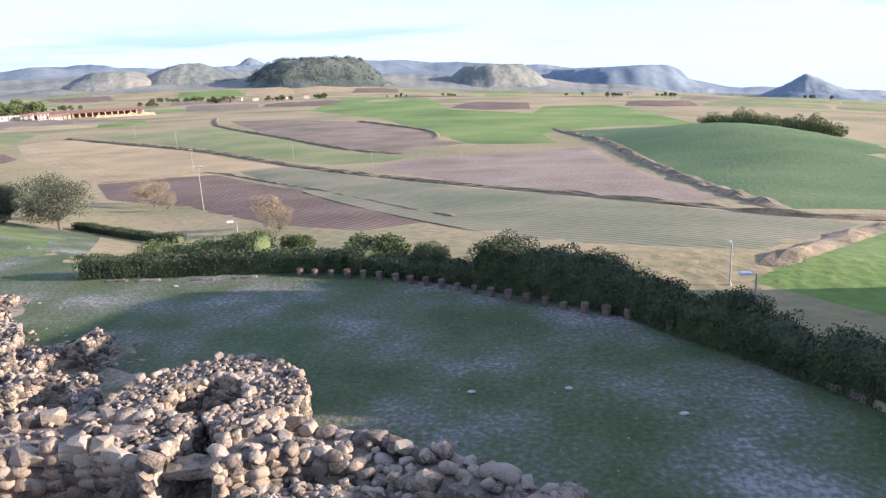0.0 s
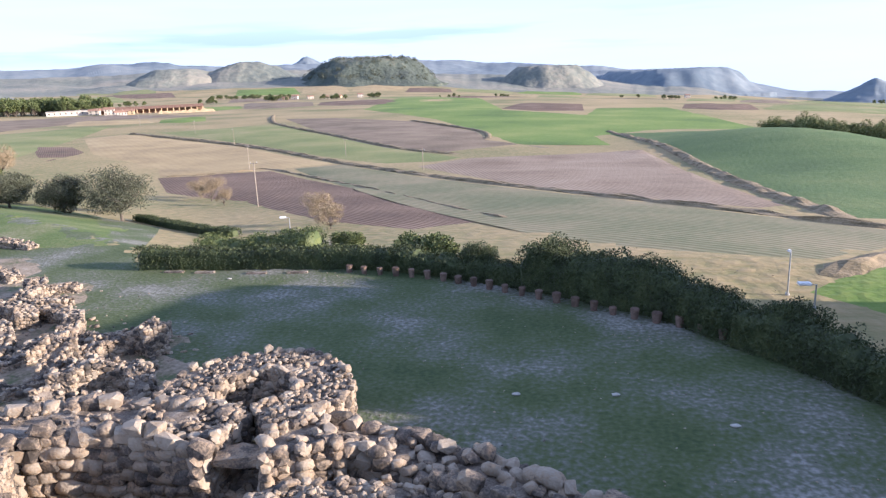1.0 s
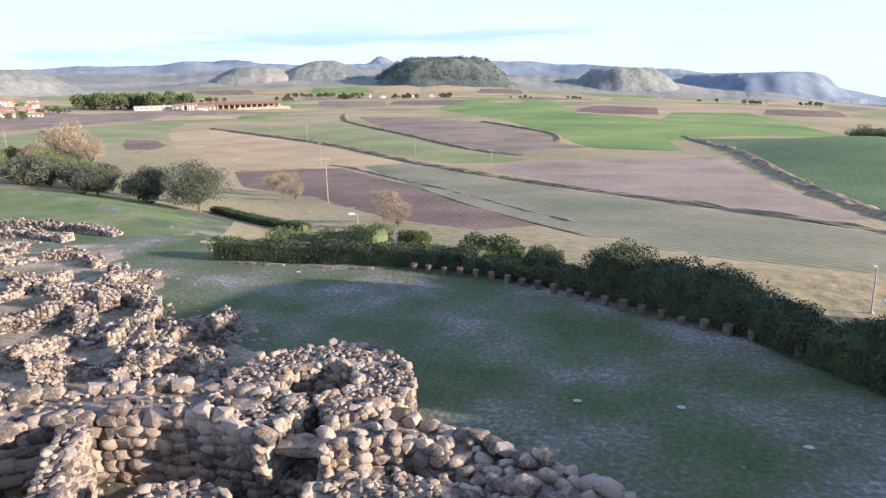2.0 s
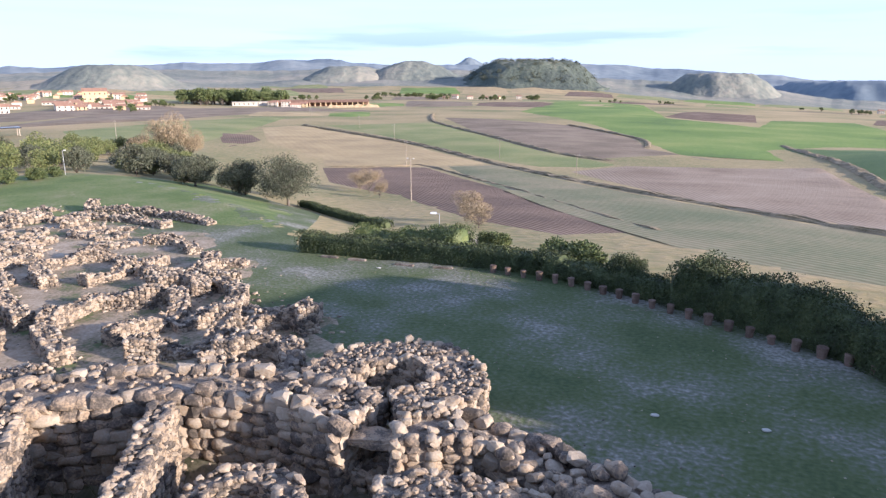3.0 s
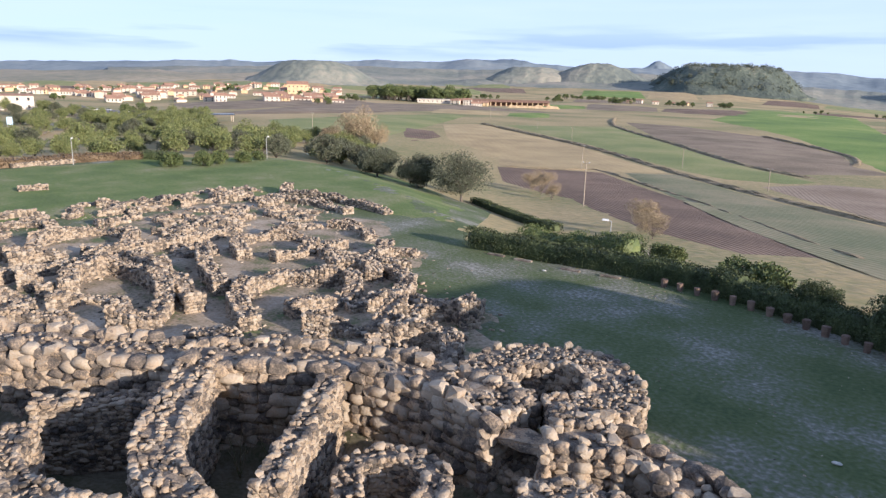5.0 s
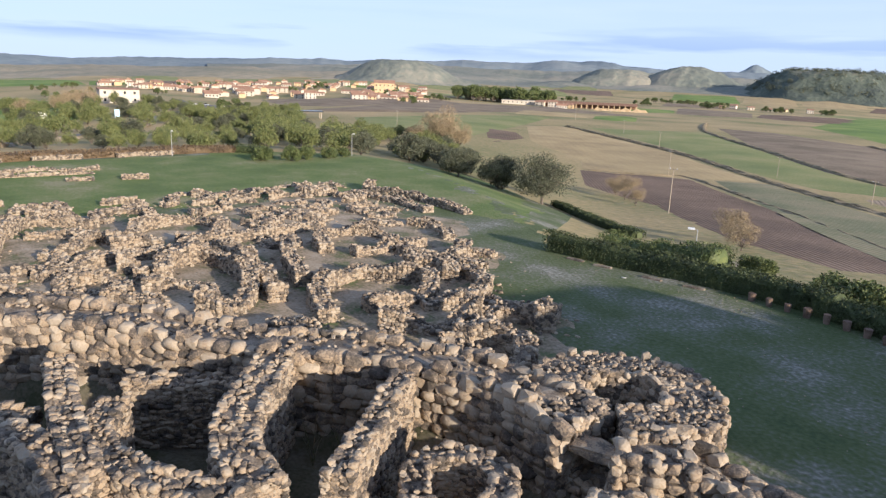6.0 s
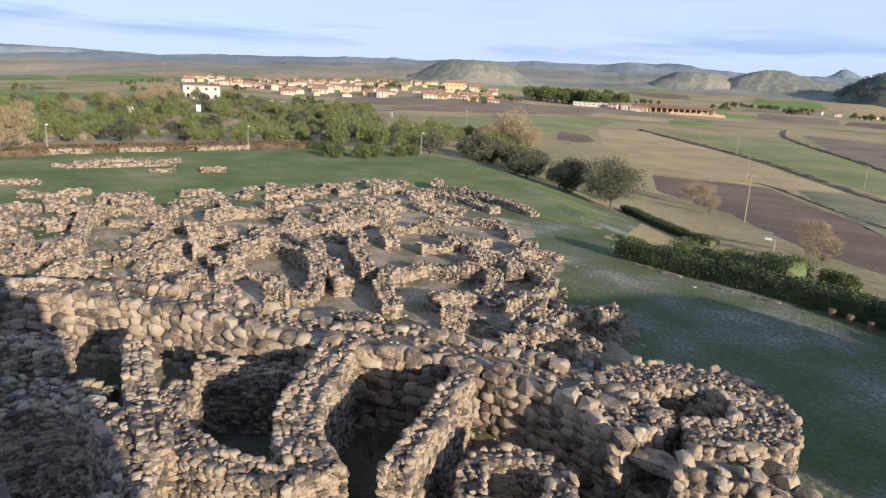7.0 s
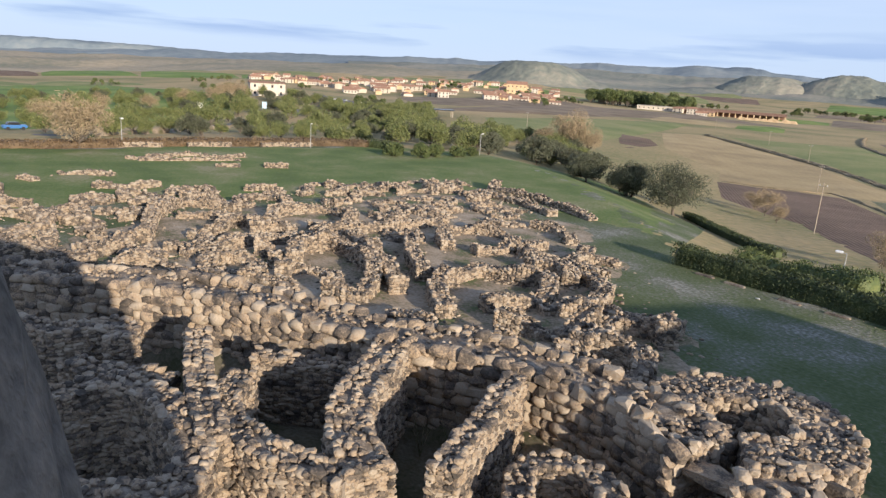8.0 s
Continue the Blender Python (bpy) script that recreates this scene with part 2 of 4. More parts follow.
def land():
    rings = [0.0]
    r = 3.0
    while r < 4700:
        rings.append(r)
        r *= 1.035 if r > 25 else 1.2
    verts, faces, n = [(0, 0, terrain(0, 0))], [], 240
    for r in rings[1:]:
        for k in range(n):
            a = 2 * math.pi * k / n
            x, y = r * math.cos(a), r * math.sin(a)
            verts.append((x, y, terrain(x, y) - 0.02))
    for k in range(n):
        faces.append((0, 1 + k, 1 + (k + 1) % n))
    for i in range(len(rings) - 2):
        a, b = 1 + i * n, 1 + (i + 1) * n
        for k in range(n):
            k2 = (k + 1) % n
            faces.append((a + k, b + k, b + k2, a + k2))
    ob = mesh_from("ground", verts, faces, M_LAND)
    for p in ob.data.polygons:
        p.use_smooth = True
    # inside the yard the sheet takes the earth with shade in its colour
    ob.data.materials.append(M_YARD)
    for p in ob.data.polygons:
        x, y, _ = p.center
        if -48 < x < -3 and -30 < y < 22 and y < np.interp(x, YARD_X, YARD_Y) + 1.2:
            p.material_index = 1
    tagged(ob, "dry stubble farmland rolling down to a wide valley", "ground", kind="structure")


land()


def drape(name, pts, mat, label, lift=0.10, cell=None, category="field", wobble=0.0):
    """A patch of ground cover that lies on the land inside the outline pts."""
    if wobble:
        pts = [tuple(p + Vector((nz(p.x * .1, p.y * .1), nz(p.x * .1 + 9, p.y * .1))) * wobble) for p, _ in resample([*pts, pts[0]], cell or 4)][:-1]
    bm = bmesh.new()
    bm.faces.new([bm.verts.new((x, y, 0)) for x, y in pts])
    bmesh.ops.triangulate(bm, faces=bm.faces[:])
    if cell is None:
        cell = max(2.0, math.hypot(pts[0][0], pts[0][1]) * 0.035)
    for _ in range(9):
        es = [e for e in bm.edges if e.calc_length() > cell * 2]
        if not es or len(bm.faces) > 30000:
            break
        bmesh.ops.subdivide_edges(bm, edges=es, cuts=1)
        bmesh.ops.triangulate(bm, faces=[f for f in bm.faces if len(f.verts) > 3])
    bm.edges.ensure_lookup_table()
    for v in bm.verts:
        d = math.hypot(v.co.x, v.co.y)
        v.co.z = terrain(v.co.x, v.co.y) + ((lift + 0.0012 * max(0, d - 60)) if not v.is_boundary else -0.04)
    for f in bm.faces:
        f.smooth = True
        if f.normal.z < 0:
            f.normal_flip()
    ob = part(name, bm, mat)
    return tagged(ob, label, category, kind="structure")


def furrowed(name, stops, angle, pitch, scale=0.05, depth=0.5):
    """Ploughed soil: furrows of one pitch along one direction, with clods."""
    m = material(name, stops, scale, 0.95, 0.0, 20)
    n, l = m.node_tree.nodes, m.node_tree.links
    geo = n.new("ShaderNodeNewGeometry")
    mp = n.new("ShaderNodeMapping")
    mp.inputs["Rotation"].default_value = (0, 0, radians(-angle))
    l.new(geo.outputs["Position"], mp.inputs[0])
    wv = n.new("ShaderNodeTexWave")
    wv.bands_direction = "Y"
    wv.inputs["Scale"].default_value = 0.314 / pitch
    wv.inputs["Distortion"].default_value, wv.inputs["Detail"].default_value, wv.inputs["Detail Scale"].default_value = 0.9, 3, 0.6
    l.new(mp.outputs[0], wv.inputs[0])
    bp = n.new("ShaderNodeBump")
    bp.inputs["Strength"].default_value, bp.inputs["Distance"].default_value = 0.8, depth
    l.new(wv.outputs["Fac"], bp.inputs["Height"])
    l.new(bp.outputs[0], n["Principled BSDF"].inputs["Normal"])
    return m


SOIL = [(0.3, (0.10, 0.065, 0.042)), (0.5, (0.165, 0.108, 0.07)), (0.7, (0.225, 0.155, 0.105))]
MID_SOIL = [(0.3, (0.14, 0.105, 0.065)), (0.5, (0.205, 0.155, 0.10)), (0.7, (0.27, 0.21, 0.14))]
PALE_SOIL = [(0.3, (0.20, 0.145, 0.095)), (0.5, (0.28, 0.21, 0.145)), (0.7, (0.34, 0.265, 0.19))]
GREEN = [(0.3, (0.09, 0.155, 0.02)), (0.5, (0.145, 0.225, 0.03)), (0.72, (0.24, 0.28, 0.065))]
PALE_GREEN = [(0.3, (0.14, 0.175, 0.05)), (0.5, (0.21, 0.23, 0.075)), (0.72, (0.30, 0.27, 0.12))]
M_SOIL_NEAR = furrowed("dark ploughed soil", SOIL, -54, 0.8, depth=0.10)
M_SOIL_MID = furrowed("pale ploughed soil", PALE_SOIL, -75, 1.0, depth=0.06)
M_SOIL_FAR = furrowed("brown ploughed soil", MID_SOIL, -60, 1.6, depth=0.06)
M_GREEN = material("young green corn", GREEN, 0.02, 0.9, 0.3, 40)
STUBBLE = [(0.3, (0.135, 0.15, 0.07)), (0.5, (0.20, 0.19, 0.10)), (0.72, (0.275, 0.235, 0.14))]
M_STUBBLE = furrowed("grey-green stubble", STUBBLE, -46, 1.4, depth=0.08)
M_WARM = furrowed("warm straw stubble", [(0.3, (0.29, 0.22, 0.11)), (0.5, (0.39, 0.295, 0.145)), (0.72, (0.46, 0.355, 0.18))], -50, 3.0, depth=0.04)
# darker green: the shade on the mound is put into the colour
M_MOUND = material("mound grass darkened for shade", [(0.3, (0.06, 0.11, 0.025)), (0.5, (0.09, 0.15, 0.035)), (0.75, (0.15, 0.19, 0.055))], 0.03, 0.9, 0.4, 40)
M_PALE_GREEN = material("thin pale grass", PALE_GREEN, 0.03, 0.95, 0.3, 40)

drape("stubble_field", [(-42, 147), (-2, 85), (-1.0, 69.0), (9.5, 50.7), (16.7, 46.9), (27, 59), (45, 79), (36, 81), (23, 100), (-10, 145), (-64, 215), (-77, 206)], M_STUBBLE, "grey-green stubble field with faint drill lines", lift=0.06)
drape("stubble_field", [(-79, 207), (-66, 218), (-133, 294), (-245, 386), (-249, 349), (-183, 260), (-130, 217), (-113, 189)], M_WARM, "warm straw-coloured stubble field", lift=0.06)
drape("stubble_field", [(-129, 300), (-60, 223), (-38, 204), (-25, 231), (-57, 270), (-109, 347), (-178, 454), (-234, 397)], M_PALE_GREEN, "pale green sown field between banks", lift=0.06)
drape("ploughed_field", [(-111, 185), (-93, 198), (-82, 201), (-37, 143), (-4, 83), (-3.1, 71.9), (-14.4, 75.0), (-28, 87), (-59, 128), (-87, 148)], M_SOIL_NEAR, "dark brown ploughed field with straight furrows")
drape("ploughed_field", [(-37, 202), (-24, 228), (35, 245), (36, 95), (25, 105), (3, 133)], M_SOIL_MID, "pale grey-brown ploughed field beside the track")
drape("ploughed_field", [(-222, 567), (-85, 461), (-33, 367), (-23, 309), (8, 261), (-34, 254), (-61, 272), (-114, 358)], M_SOIL_FAR, "pale brown ploughed field in the valley")
drape("green_field", [(-173, 671), (-267, 1347), (-88, 1064), (-31, 611), (34, 523), (51, 646), (119, 680), (122, 400), (60, 373), (26, 328), (28, 273), (-8, 282), (-30, 356), (-71, 475)], M_GREEN, "bright green field of young corn")
drape("ploughed_field", [(-35, 639), (-21, 847), (46, 770), (34, 530)], M_SOIL_NEAR, "small dark brown ploughed field among green ones", lift=0.4)
drape("green_field", [(33, 345), (123, 367), (114, 200), (51, 88), (38, 89), (40, 173), (43, 269)], M_MOUND, "green grassy mound beside a field bank", lift=0.35)
drape("green_field", [(16.5, 43.8), (26.0, 53.7), (43, 73), (47, 41), (25.1, 31.1)], M_GREEN, "green meadow just outside the hedge")
drape("ploughed_field", [(-357, 285), (-346, 375), (-384, 589), (-304, 633), (-474, 727), (-514, 550), (-371, 256)], M_SOIL_FAR, "brown strip of ploughed land below the town")
drape("green_field", [(-301, 255), (-331, 380), (-320, 491), (-196, 230), (-212, 186)], M_PALE_GREEN, "pale green strip of grass field")
drape("ploughed_field", [(-237, 293), (-239, 319), (-190, 266), (-177, 223)], M_SOIL_NEAR, "bare brown soil of a small cutting")

r4 = random.Random(17)
for r0, r1, az0, az1, step in ((640, 860, -38, -14, 7), (880, 1200, -38, -10, 6), (1250, 1650, -38, 22, 5.5), (1700, 2300, -38, 30, 5), (820, 1150, 6, 30, 6), (560, 760, 22, 33, 5), (1000, 1400, 40, 100, 6), (1450, 2000, 32, 100, 5), (2050, 2700, 30, 100, 5), (700, 960, 76, 100, 8)):
    az = az0
    while az < az1:
        w = step * r4.uniform(0.6, 1.3)
        if r4.random() < 0.9:
            quad = [(az + 0.1, r0 * r4.uniform(0.97, 1.1)), (az + w, r0 * r4.uniform(0.97, 1.1)), (az + w * r4.uniform(0.9, 1.0), r1 * r4.uniform(0.85, 1.0)), (az + w * r4.uniform(0, 0.15), r1 * r4.uniform(0.85, 1.0))]
            mat, name, label = r4.choice(((M_GREEN, "green_field", "far green field in the valley"), (M_PALE_GREEN, "green_field", "far pale green field in the valley"), (M_PALE_GREEN, "green_field", "far pale green field in the valley"),
                                          (M_SOIL_FAR, "ploughed_field", "far brown ploughed field in the valley"), (M_SOIL_NEAR, "ploughed_field", "far dark ploughed field in the valley"), (M_WARM, "stubble_field", "far straw-coloured field in the valley")))
            drape(name, [(-math.sin(radians(a)) * r, math.cos(radians(a)) * r) for a, r in quad], mat, label, lift=0.5, cell=r0 * 0.03)
        az += w


M_BANK = material("dry grass bank", [(0.3, (0.14, 0.115, 0.06)), (0.5, (0.25, 0.195, 0.11)), (0.7, (0.36, 0.28, 0.17))], 0.4, 0.95, 0.6, 10)
M_TRACK = material("pale dirt track", [(0.3, (0.26, 0.22, 0.17)), (0.7, (0.36, 0.31, 0.25))], 0.3, 0.95, 0.3, 12)


def bank(name, pts, width, height, mat, label):
    """A low uneven bank that follows the land."""
    line = resample(pts, max(1.0, width * 0.5))
    verts, faces, seg = [], [], 7
    for i, (p, d) in enumerate(line):
        end = smoothstep(0, 4, min(i, len(line) - 1 - i))
        side = Vector((-d.y, d.x))
        for k in range(seg):
            u = k / (seg - 1) * 2 - 1
            q = p + side * (u * width / 2 + 0.5 * nz(p.x * .2, p.y * .2, k))
            z = terrain(q.x, q.y) - 0.15 + 0.0012 * max(0, q.length - 60) + (end * height * (1 - u * u) * (0.7 + 0.8 * nz(p.x * .15, p.y * .15, k * .3)))
            verts.append((q.x, q.y, z))
            if i and k:
                a = i * seg + k
                faces.append((a - 1 - seg, a - seg, a, a - 1))
    ob = mesh_from(name, verts, faces, mat)
    return tagged(ob, label, "field bank", kind="structure")


TRACK = [(-246, 390), (-132, 298), (-64, 220), (-8, 148), (24, 102), (37, 84), (58, 84)]
bank("bank", TRACK, 2.2, 0.6, M_BANK, "dry grassy bank along a field track")
bank("bank", [(x + 2, y - 5) for x, y in TRACK], 1.8, 0.6, M_BANK, "dry grassy bank along a field track")
bank("bank", [(-225, 568), (-180, 458), (-105, 346), (-55, 271), (-28, 243)], 3.5, 0.8, M_BANK, "dry grassy bank between fields")
bank("bank", [(35, 365), (43, 269), (40, 147), (38, 87)], 4.0, 1.0, M_BANK, "brown weedy bank between fields")
bank("bank", [(45, 77), (27, 56), (17.4, 44.8)], 4.0, 0.7, M_BANK, "brown weedy bank beside the meadow")
bank("bank", [(-111, 188), (-93, 199), (-82, 203), (-37, 145), (-3, 84)], 1.4, 0.4, M_BANK, "dry grass edge of a ploughed field")
bank("bank", [(-87, 465), (-33, 369), (-23, 311)], 3.0, 0.7, M_BANK, "dry grass edge of a field")


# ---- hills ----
# scrub and wood colours, paled and blued to hold the haze of distance
M_HILL = material("haze-tinted scrub and grass of far hills", [(0.3, (0.12, 0.14, 0.13)), (0.45, (0.18, 0.195, 0.165)), (0.6, (0.25, 0.245, 0.20)), (0.8, (0.33, 0.30, 0.24))], 0.004, 0.95, 0.4, 14)
M_WOODED = material("dark wooded slope with a haze tint", [(0.3, (0.06, 0.075, 0.065)), (0.55, (0.09, 0.11, 0.085)), (0.66, (0.15, 0.16, 0.12)), (0.85, (0.24, 0.225, 0.17))], 0.006, 0.95, 0.9, 16)
M_HILL_DRY = material("dry brown grassland", [(0.3, (0.16, 0.17, 0.12)), (0.5, (0.28, 0.25, 0.18)), (0.7, (0.38, 0.32, 0.23))], 0.003, 0.95, 0.4, 18)
# distance haze is put into this base colour as blue
M_HILL_FAR = material("far ridges with haze blue in the colour", [(0.3, (0.13, 0.17, 0.21)), (0.5, (0.19, 0.23, 0.26)), (0.75, (0.27, 0.295, 0.30))], 0.002, 0.95, 0.08, 14)


def hill(az, dist, crest, width, depth, flat, mat, label, sharp=1.4, name="hill"):
    """A hill at a bearing (degrees left of +y), its crest at an elevation in degrees: flat 0 for a cone, towards 1 for a table mountain.
    Returns the function that gives its height at a place."""
    a = radians(az)
    c = Vector((-math.sin(a) * dist, math.cos(a) * dist))
    f, s = c.normalized(), Vector((c.y, -c.x)).normalized()
    nu, nv = 96, 44
    verts, faces = [], []
    z0 = terrain(c.x, c.y)
    height = 14 + dist * math.tan(radians(crest)) - z0

    def level(u, v):
        p = c + s * (u * width / 2) + f * (v * depth / 2)
        r = math.hypot(u, v) + 0.16 * nz(p.x * 3 / width + az, p.y * 3 / width) + 0.05 * nz(p.x * 12 / width, p.y * 12 / width)
        k = max(0.0, 1 - r) ** 1.15 if flat < 0.03 else (1 - smoothstep(flat, 1.0, r)) ** sharp
        gully = 0.10 * abs(nz(math.atan2(v, u) * 4 + az, r * 1.2)) * math.sin(math.pi * min(1.0, r))
        return p, -40 + z0 if r > 1.0 else z0 - 12 + (height + 12) * (k - gully * k) + height * (0.04 * nz(p.x * 16 / width, p.y * 16 / width) + 0.025 * nz(p.x * 45 / width, p.y * 45 / width))

    for j in range(nv):
        for i in range(nu):
            p, z = level(i / (nu - 1) * 2 - 1, j / (nv - 1) * 2 - 1)
            verts.append((p.x, p.y, z))
            if i and j:
                q = j * nu + i
                faces.append((q - 1 - nu, q - nu, q, q - 1))
    ob = mesh_from(name, verts, faces, mat)
    for p in ob.data.polygons:
        p.use_smooth = True
    tagged(ob, label, "hill", kind="structure")
    return level


def ridge(az0, az1, dist, heights, mat, label, depth=1500):
    """A long far ridge between two bearings, with the given crest elevations in degrees."""
    n = int(abs(az1 - az0) * 6)
    verts, faces = [], []
    for i in range(n + 1):
        t = i / n
        az = az0 + (az1 - az0) * t
        k = t * (len(heights) - 1)
        k0 = min(int(k), len(heights) - 2)
        h = heights[k0] + (heights[k0 + 1] - heights[k0]) * smoothstep(0, 1, k - k0)
        h += 0.12 * nz(az * 0.35, dist * .01) + 0.05 * nz(az * 1.5, dist * .01)
        a = radians(az)
        rows = 16
        for j in range(rows):
            e = j / (rows - 2)
            r = dist + depth * (e - 1)
            x, y = -math.sin(a) * r, math.cos(a) * r
            top = 14 + math.tan(radians(h)) * dist
            lo = terrain(x, y) - 8
            roll = 0.30 * nz(x * 0.0016, y * 0.0016, dist) + 0.16 * nz(x * 0.005, y * 0.005, dist)
            k = smoothstep(0, 1, e) * 0.75 + 0.25 * e + roll * math.sin(math.pi * min(1, e)) * 1.4 if j < rows - 1 else 0.5
            verts.append((x, y, lo + (top - lo) * max(0, k)))
            if i and j:
                q = i * rows + j
                faces.append((q - rows - 1, q - rows, q, q - 1))
    ob = mesh_from("hill_ridge", verts, faces, mat)
    return tagged(ob, label, "hill ridge", kind="structure")


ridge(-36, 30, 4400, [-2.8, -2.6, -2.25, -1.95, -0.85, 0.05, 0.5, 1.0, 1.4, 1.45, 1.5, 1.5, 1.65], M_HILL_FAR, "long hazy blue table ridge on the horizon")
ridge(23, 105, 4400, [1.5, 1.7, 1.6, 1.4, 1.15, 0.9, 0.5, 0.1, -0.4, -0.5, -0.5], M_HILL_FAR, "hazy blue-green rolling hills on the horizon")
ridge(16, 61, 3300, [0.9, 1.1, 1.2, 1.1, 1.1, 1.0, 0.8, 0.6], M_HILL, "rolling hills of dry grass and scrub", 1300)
ridge(47, 105, 3000, [0.7, 0.5, 0.2, -0.1, -0.4, -0.7, -0.7], M_HILL_DRY, "low rolling brown hills", 1500)
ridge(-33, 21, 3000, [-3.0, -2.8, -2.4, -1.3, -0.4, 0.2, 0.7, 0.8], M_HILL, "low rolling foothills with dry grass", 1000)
hill(18.6, 4550, 2.1, 800, 500, 0.02, M_HILL_FAR, "distant pale haze-blue peak")
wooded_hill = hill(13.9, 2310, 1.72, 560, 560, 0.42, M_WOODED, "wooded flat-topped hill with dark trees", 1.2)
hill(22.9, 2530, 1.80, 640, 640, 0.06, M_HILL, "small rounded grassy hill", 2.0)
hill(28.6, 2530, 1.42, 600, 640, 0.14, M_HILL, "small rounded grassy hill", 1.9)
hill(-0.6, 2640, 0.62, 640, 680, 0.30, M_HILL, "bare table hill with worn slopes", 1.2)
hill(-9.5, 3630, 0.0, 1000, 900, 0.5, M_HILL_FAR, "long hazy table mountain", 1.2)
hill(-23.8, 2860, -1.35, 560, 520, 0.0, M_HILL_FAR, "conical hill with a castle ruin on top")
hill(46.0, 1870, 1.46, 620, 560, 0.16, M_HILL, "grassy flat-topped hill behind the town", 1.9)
hill(80.0, 4620, 0.66, 2100, 900, 0.42, M_HILL_FAR, "long haze-blue mountain", 1.0)


# ---- the site: lawn, paths ----
drape("lawn", [(20.5, 27), (15.5, 34), (10, 41), (0.5, 47.2), (-13, 51.6), (-33.5, 52.0), (-51, 85), (-82, 101), (-101, 85), (-113, 60), (-114, 25), (-112, -5), (-51.9, -13.8), (-47.8, 0.3), (-38.1, 10.0), (-27.1, 16.5), (-19.7, 21.2), (-11.0, 22.8), (-2.7, 20.2), (4.4, 15.8), (21.9, 13.3)], M_LAWN, "worn green lawn with bare gravel patches round the ruins", lift=0.03, cell=2.0, category="lawn")
drape("lawn", [(-38, 57), (-53, 80), (-80, 99), (-100, 84), (-112, 59), (-113, 25), (-112, -4), (-68.6, -10.3), (-68.8, 12.9), (-67.8, 33.1), (-66, 50), (-50, 54)], M_GRASS, "sunlit green grass at the end of the site", lift=0.06, cell=2.0, category="lawn", wobble=2.5)
drape("earth_floor", [(-20.1, 33.6), (-27.8, 37.6), (-37.9, 46.3), (-51.1, 53.1), (-66, 51), (-65.7, 30.9), (-61.3, 12.1), (-49.4, -0.5), (-38.1, 10.0), (-27.1, 16.5), (-19.7, 21.2), (-16.5, 26.5)], M_DIRT, "pale trodden earth between the ruined huts", lift=0.07, cell=2.0, category="earth", wobble=4.0)

drape("courtyard_floor", [(-40.7, -1.3), (-35.2, 6.5), (-25.0, 12.3), (-18.8, 16.7), (-9.4, 18.0), (-6.0, 13.6), (-5.6, 5.5), (-13.2, -5.6), (-30.1, -8.9)], M_YARD, "earth floor of the sunken rooms, darkened for shade", lift=0.28, cell=0.45, category="earth")

STONE_LABEL = "dry-stone hut wall of brown and grey rubble"
r3 = random.Random(21)


def ring_pts(x, y, r, gap, opening=0.5, squash=1.0):
    n = 14
    a0 = gap + opening / 2
    return [(x + r * math.cos(a0 + (2 * math.pi - opening) * i / n) * (1 + 0.06 * math.sin(3 * i)), y + squash * r * math.sin(a0 + (2 * math.pi - opening) * i / n)) for i in range(n + 1)]


# the great outer wall and its round tower
DEEP = -1.8
rubble_wall("outer_wall", [(-45.9, -0.4), (-41.0, 4.2), (-36.8, 9.2), (-32.6, 12.4), (-26.6, 15.3), (-23.1, 17.7), (-19.6, 19.9), (-15.1, 20.9), (-10.9, 20.3)], 2.6, 2.5 - DEEP, "thick curved rampart of large rounded stones, half collapsed", r3, 0.80, 300, DEEP, 0.04, outer_from=1.5, top_size=0.28, top_fill=0.34, tidy=0.5)
rubble_wall("outer_wall", [(-11.2, 20.3), (-10.0, 20.1), (-9.0, 20.2)], 1.8, 0.45 - DEEP, "low stones under a doorway in the rampart", r3, 0.5, 60, DEEP, 0.03)
rubble_wall("outer_wall", [(-9.3, 20.2), (-8.4, 20.5), (-7.4, 21.1)], 2.4, 2.3 - DEEP, "thick rampart end of large stones beside a doorway", r3, 0.62, 100, DEEP, 0.06)
rubble_wall("outer_wall", [(-7.6, 21.4), (-4.7, 20.8), (-2.6, 19.6), (-0.5, 18.3), (1.7, 16.7), (4.6, 13.4)], 2.0, 2.0, "broken rampart of large tumbled stones beside the lawn", r3, 0.80, 260, -0.1, 0.25, top_size=0.55)
rubble_wall("tower_ruin", ring_pts(-11.3, 23.6, 2.75, 5.05, 0.42), 2.3, 2.4, "stump of a round stone tower with an open well-like chamber", r3, 0.44, 300, 0.0, 0.05, top_fill=1.1, top_size=0.24)
bm = bmesh.new()
for v in box(bm, -10.0, 19.75, 1.75, 2.2, 1.0, 0.36, 0.12):
    v.co += Vector((r3.uniform(-.08, .08), r3.uniform(-.08, .08), r3.uniform(-.06, .06)))
bmesh.ops.bevel(bm, geom=bm.edges[:], offset=0.09, segments=2, affect="EDGES")
bmesh.ops.subdivide_edges(bm, edges=[e for e in bm.edges if e.calc_length() > 0.25], cuts=4, use_grid_fill=True)
for v in bm.verts:
    v.co += Vector((nz(v.co.x * 2, v.co.y * 2, v.co.z * 2), nz(v.co.x * 2 + 5, v.co.y * 2, v.co.z * 2), nz(v.co.x * 2, v.co.y * 2 + 5, v.co.z * 2))) * 0.13
tagged(part("lintel_stone", bm, M_STONE), "long flat lintel stone over a dark doorway", "lintel stone")

# rooms inside the rampart, sunk below the village
for pts, w, h in (([(-28.9, 8.9), (-25.8, 7.9), (-23.1, 7.2), (-19.8, 6.5)], 0.95, 2.3),
                  ([(-24.4, 9.2), (-22.3, 7.7), (-18.9, 7.7), (-16.9, 8.7), (-15.8, 9.3)], 1.1, 2.1),
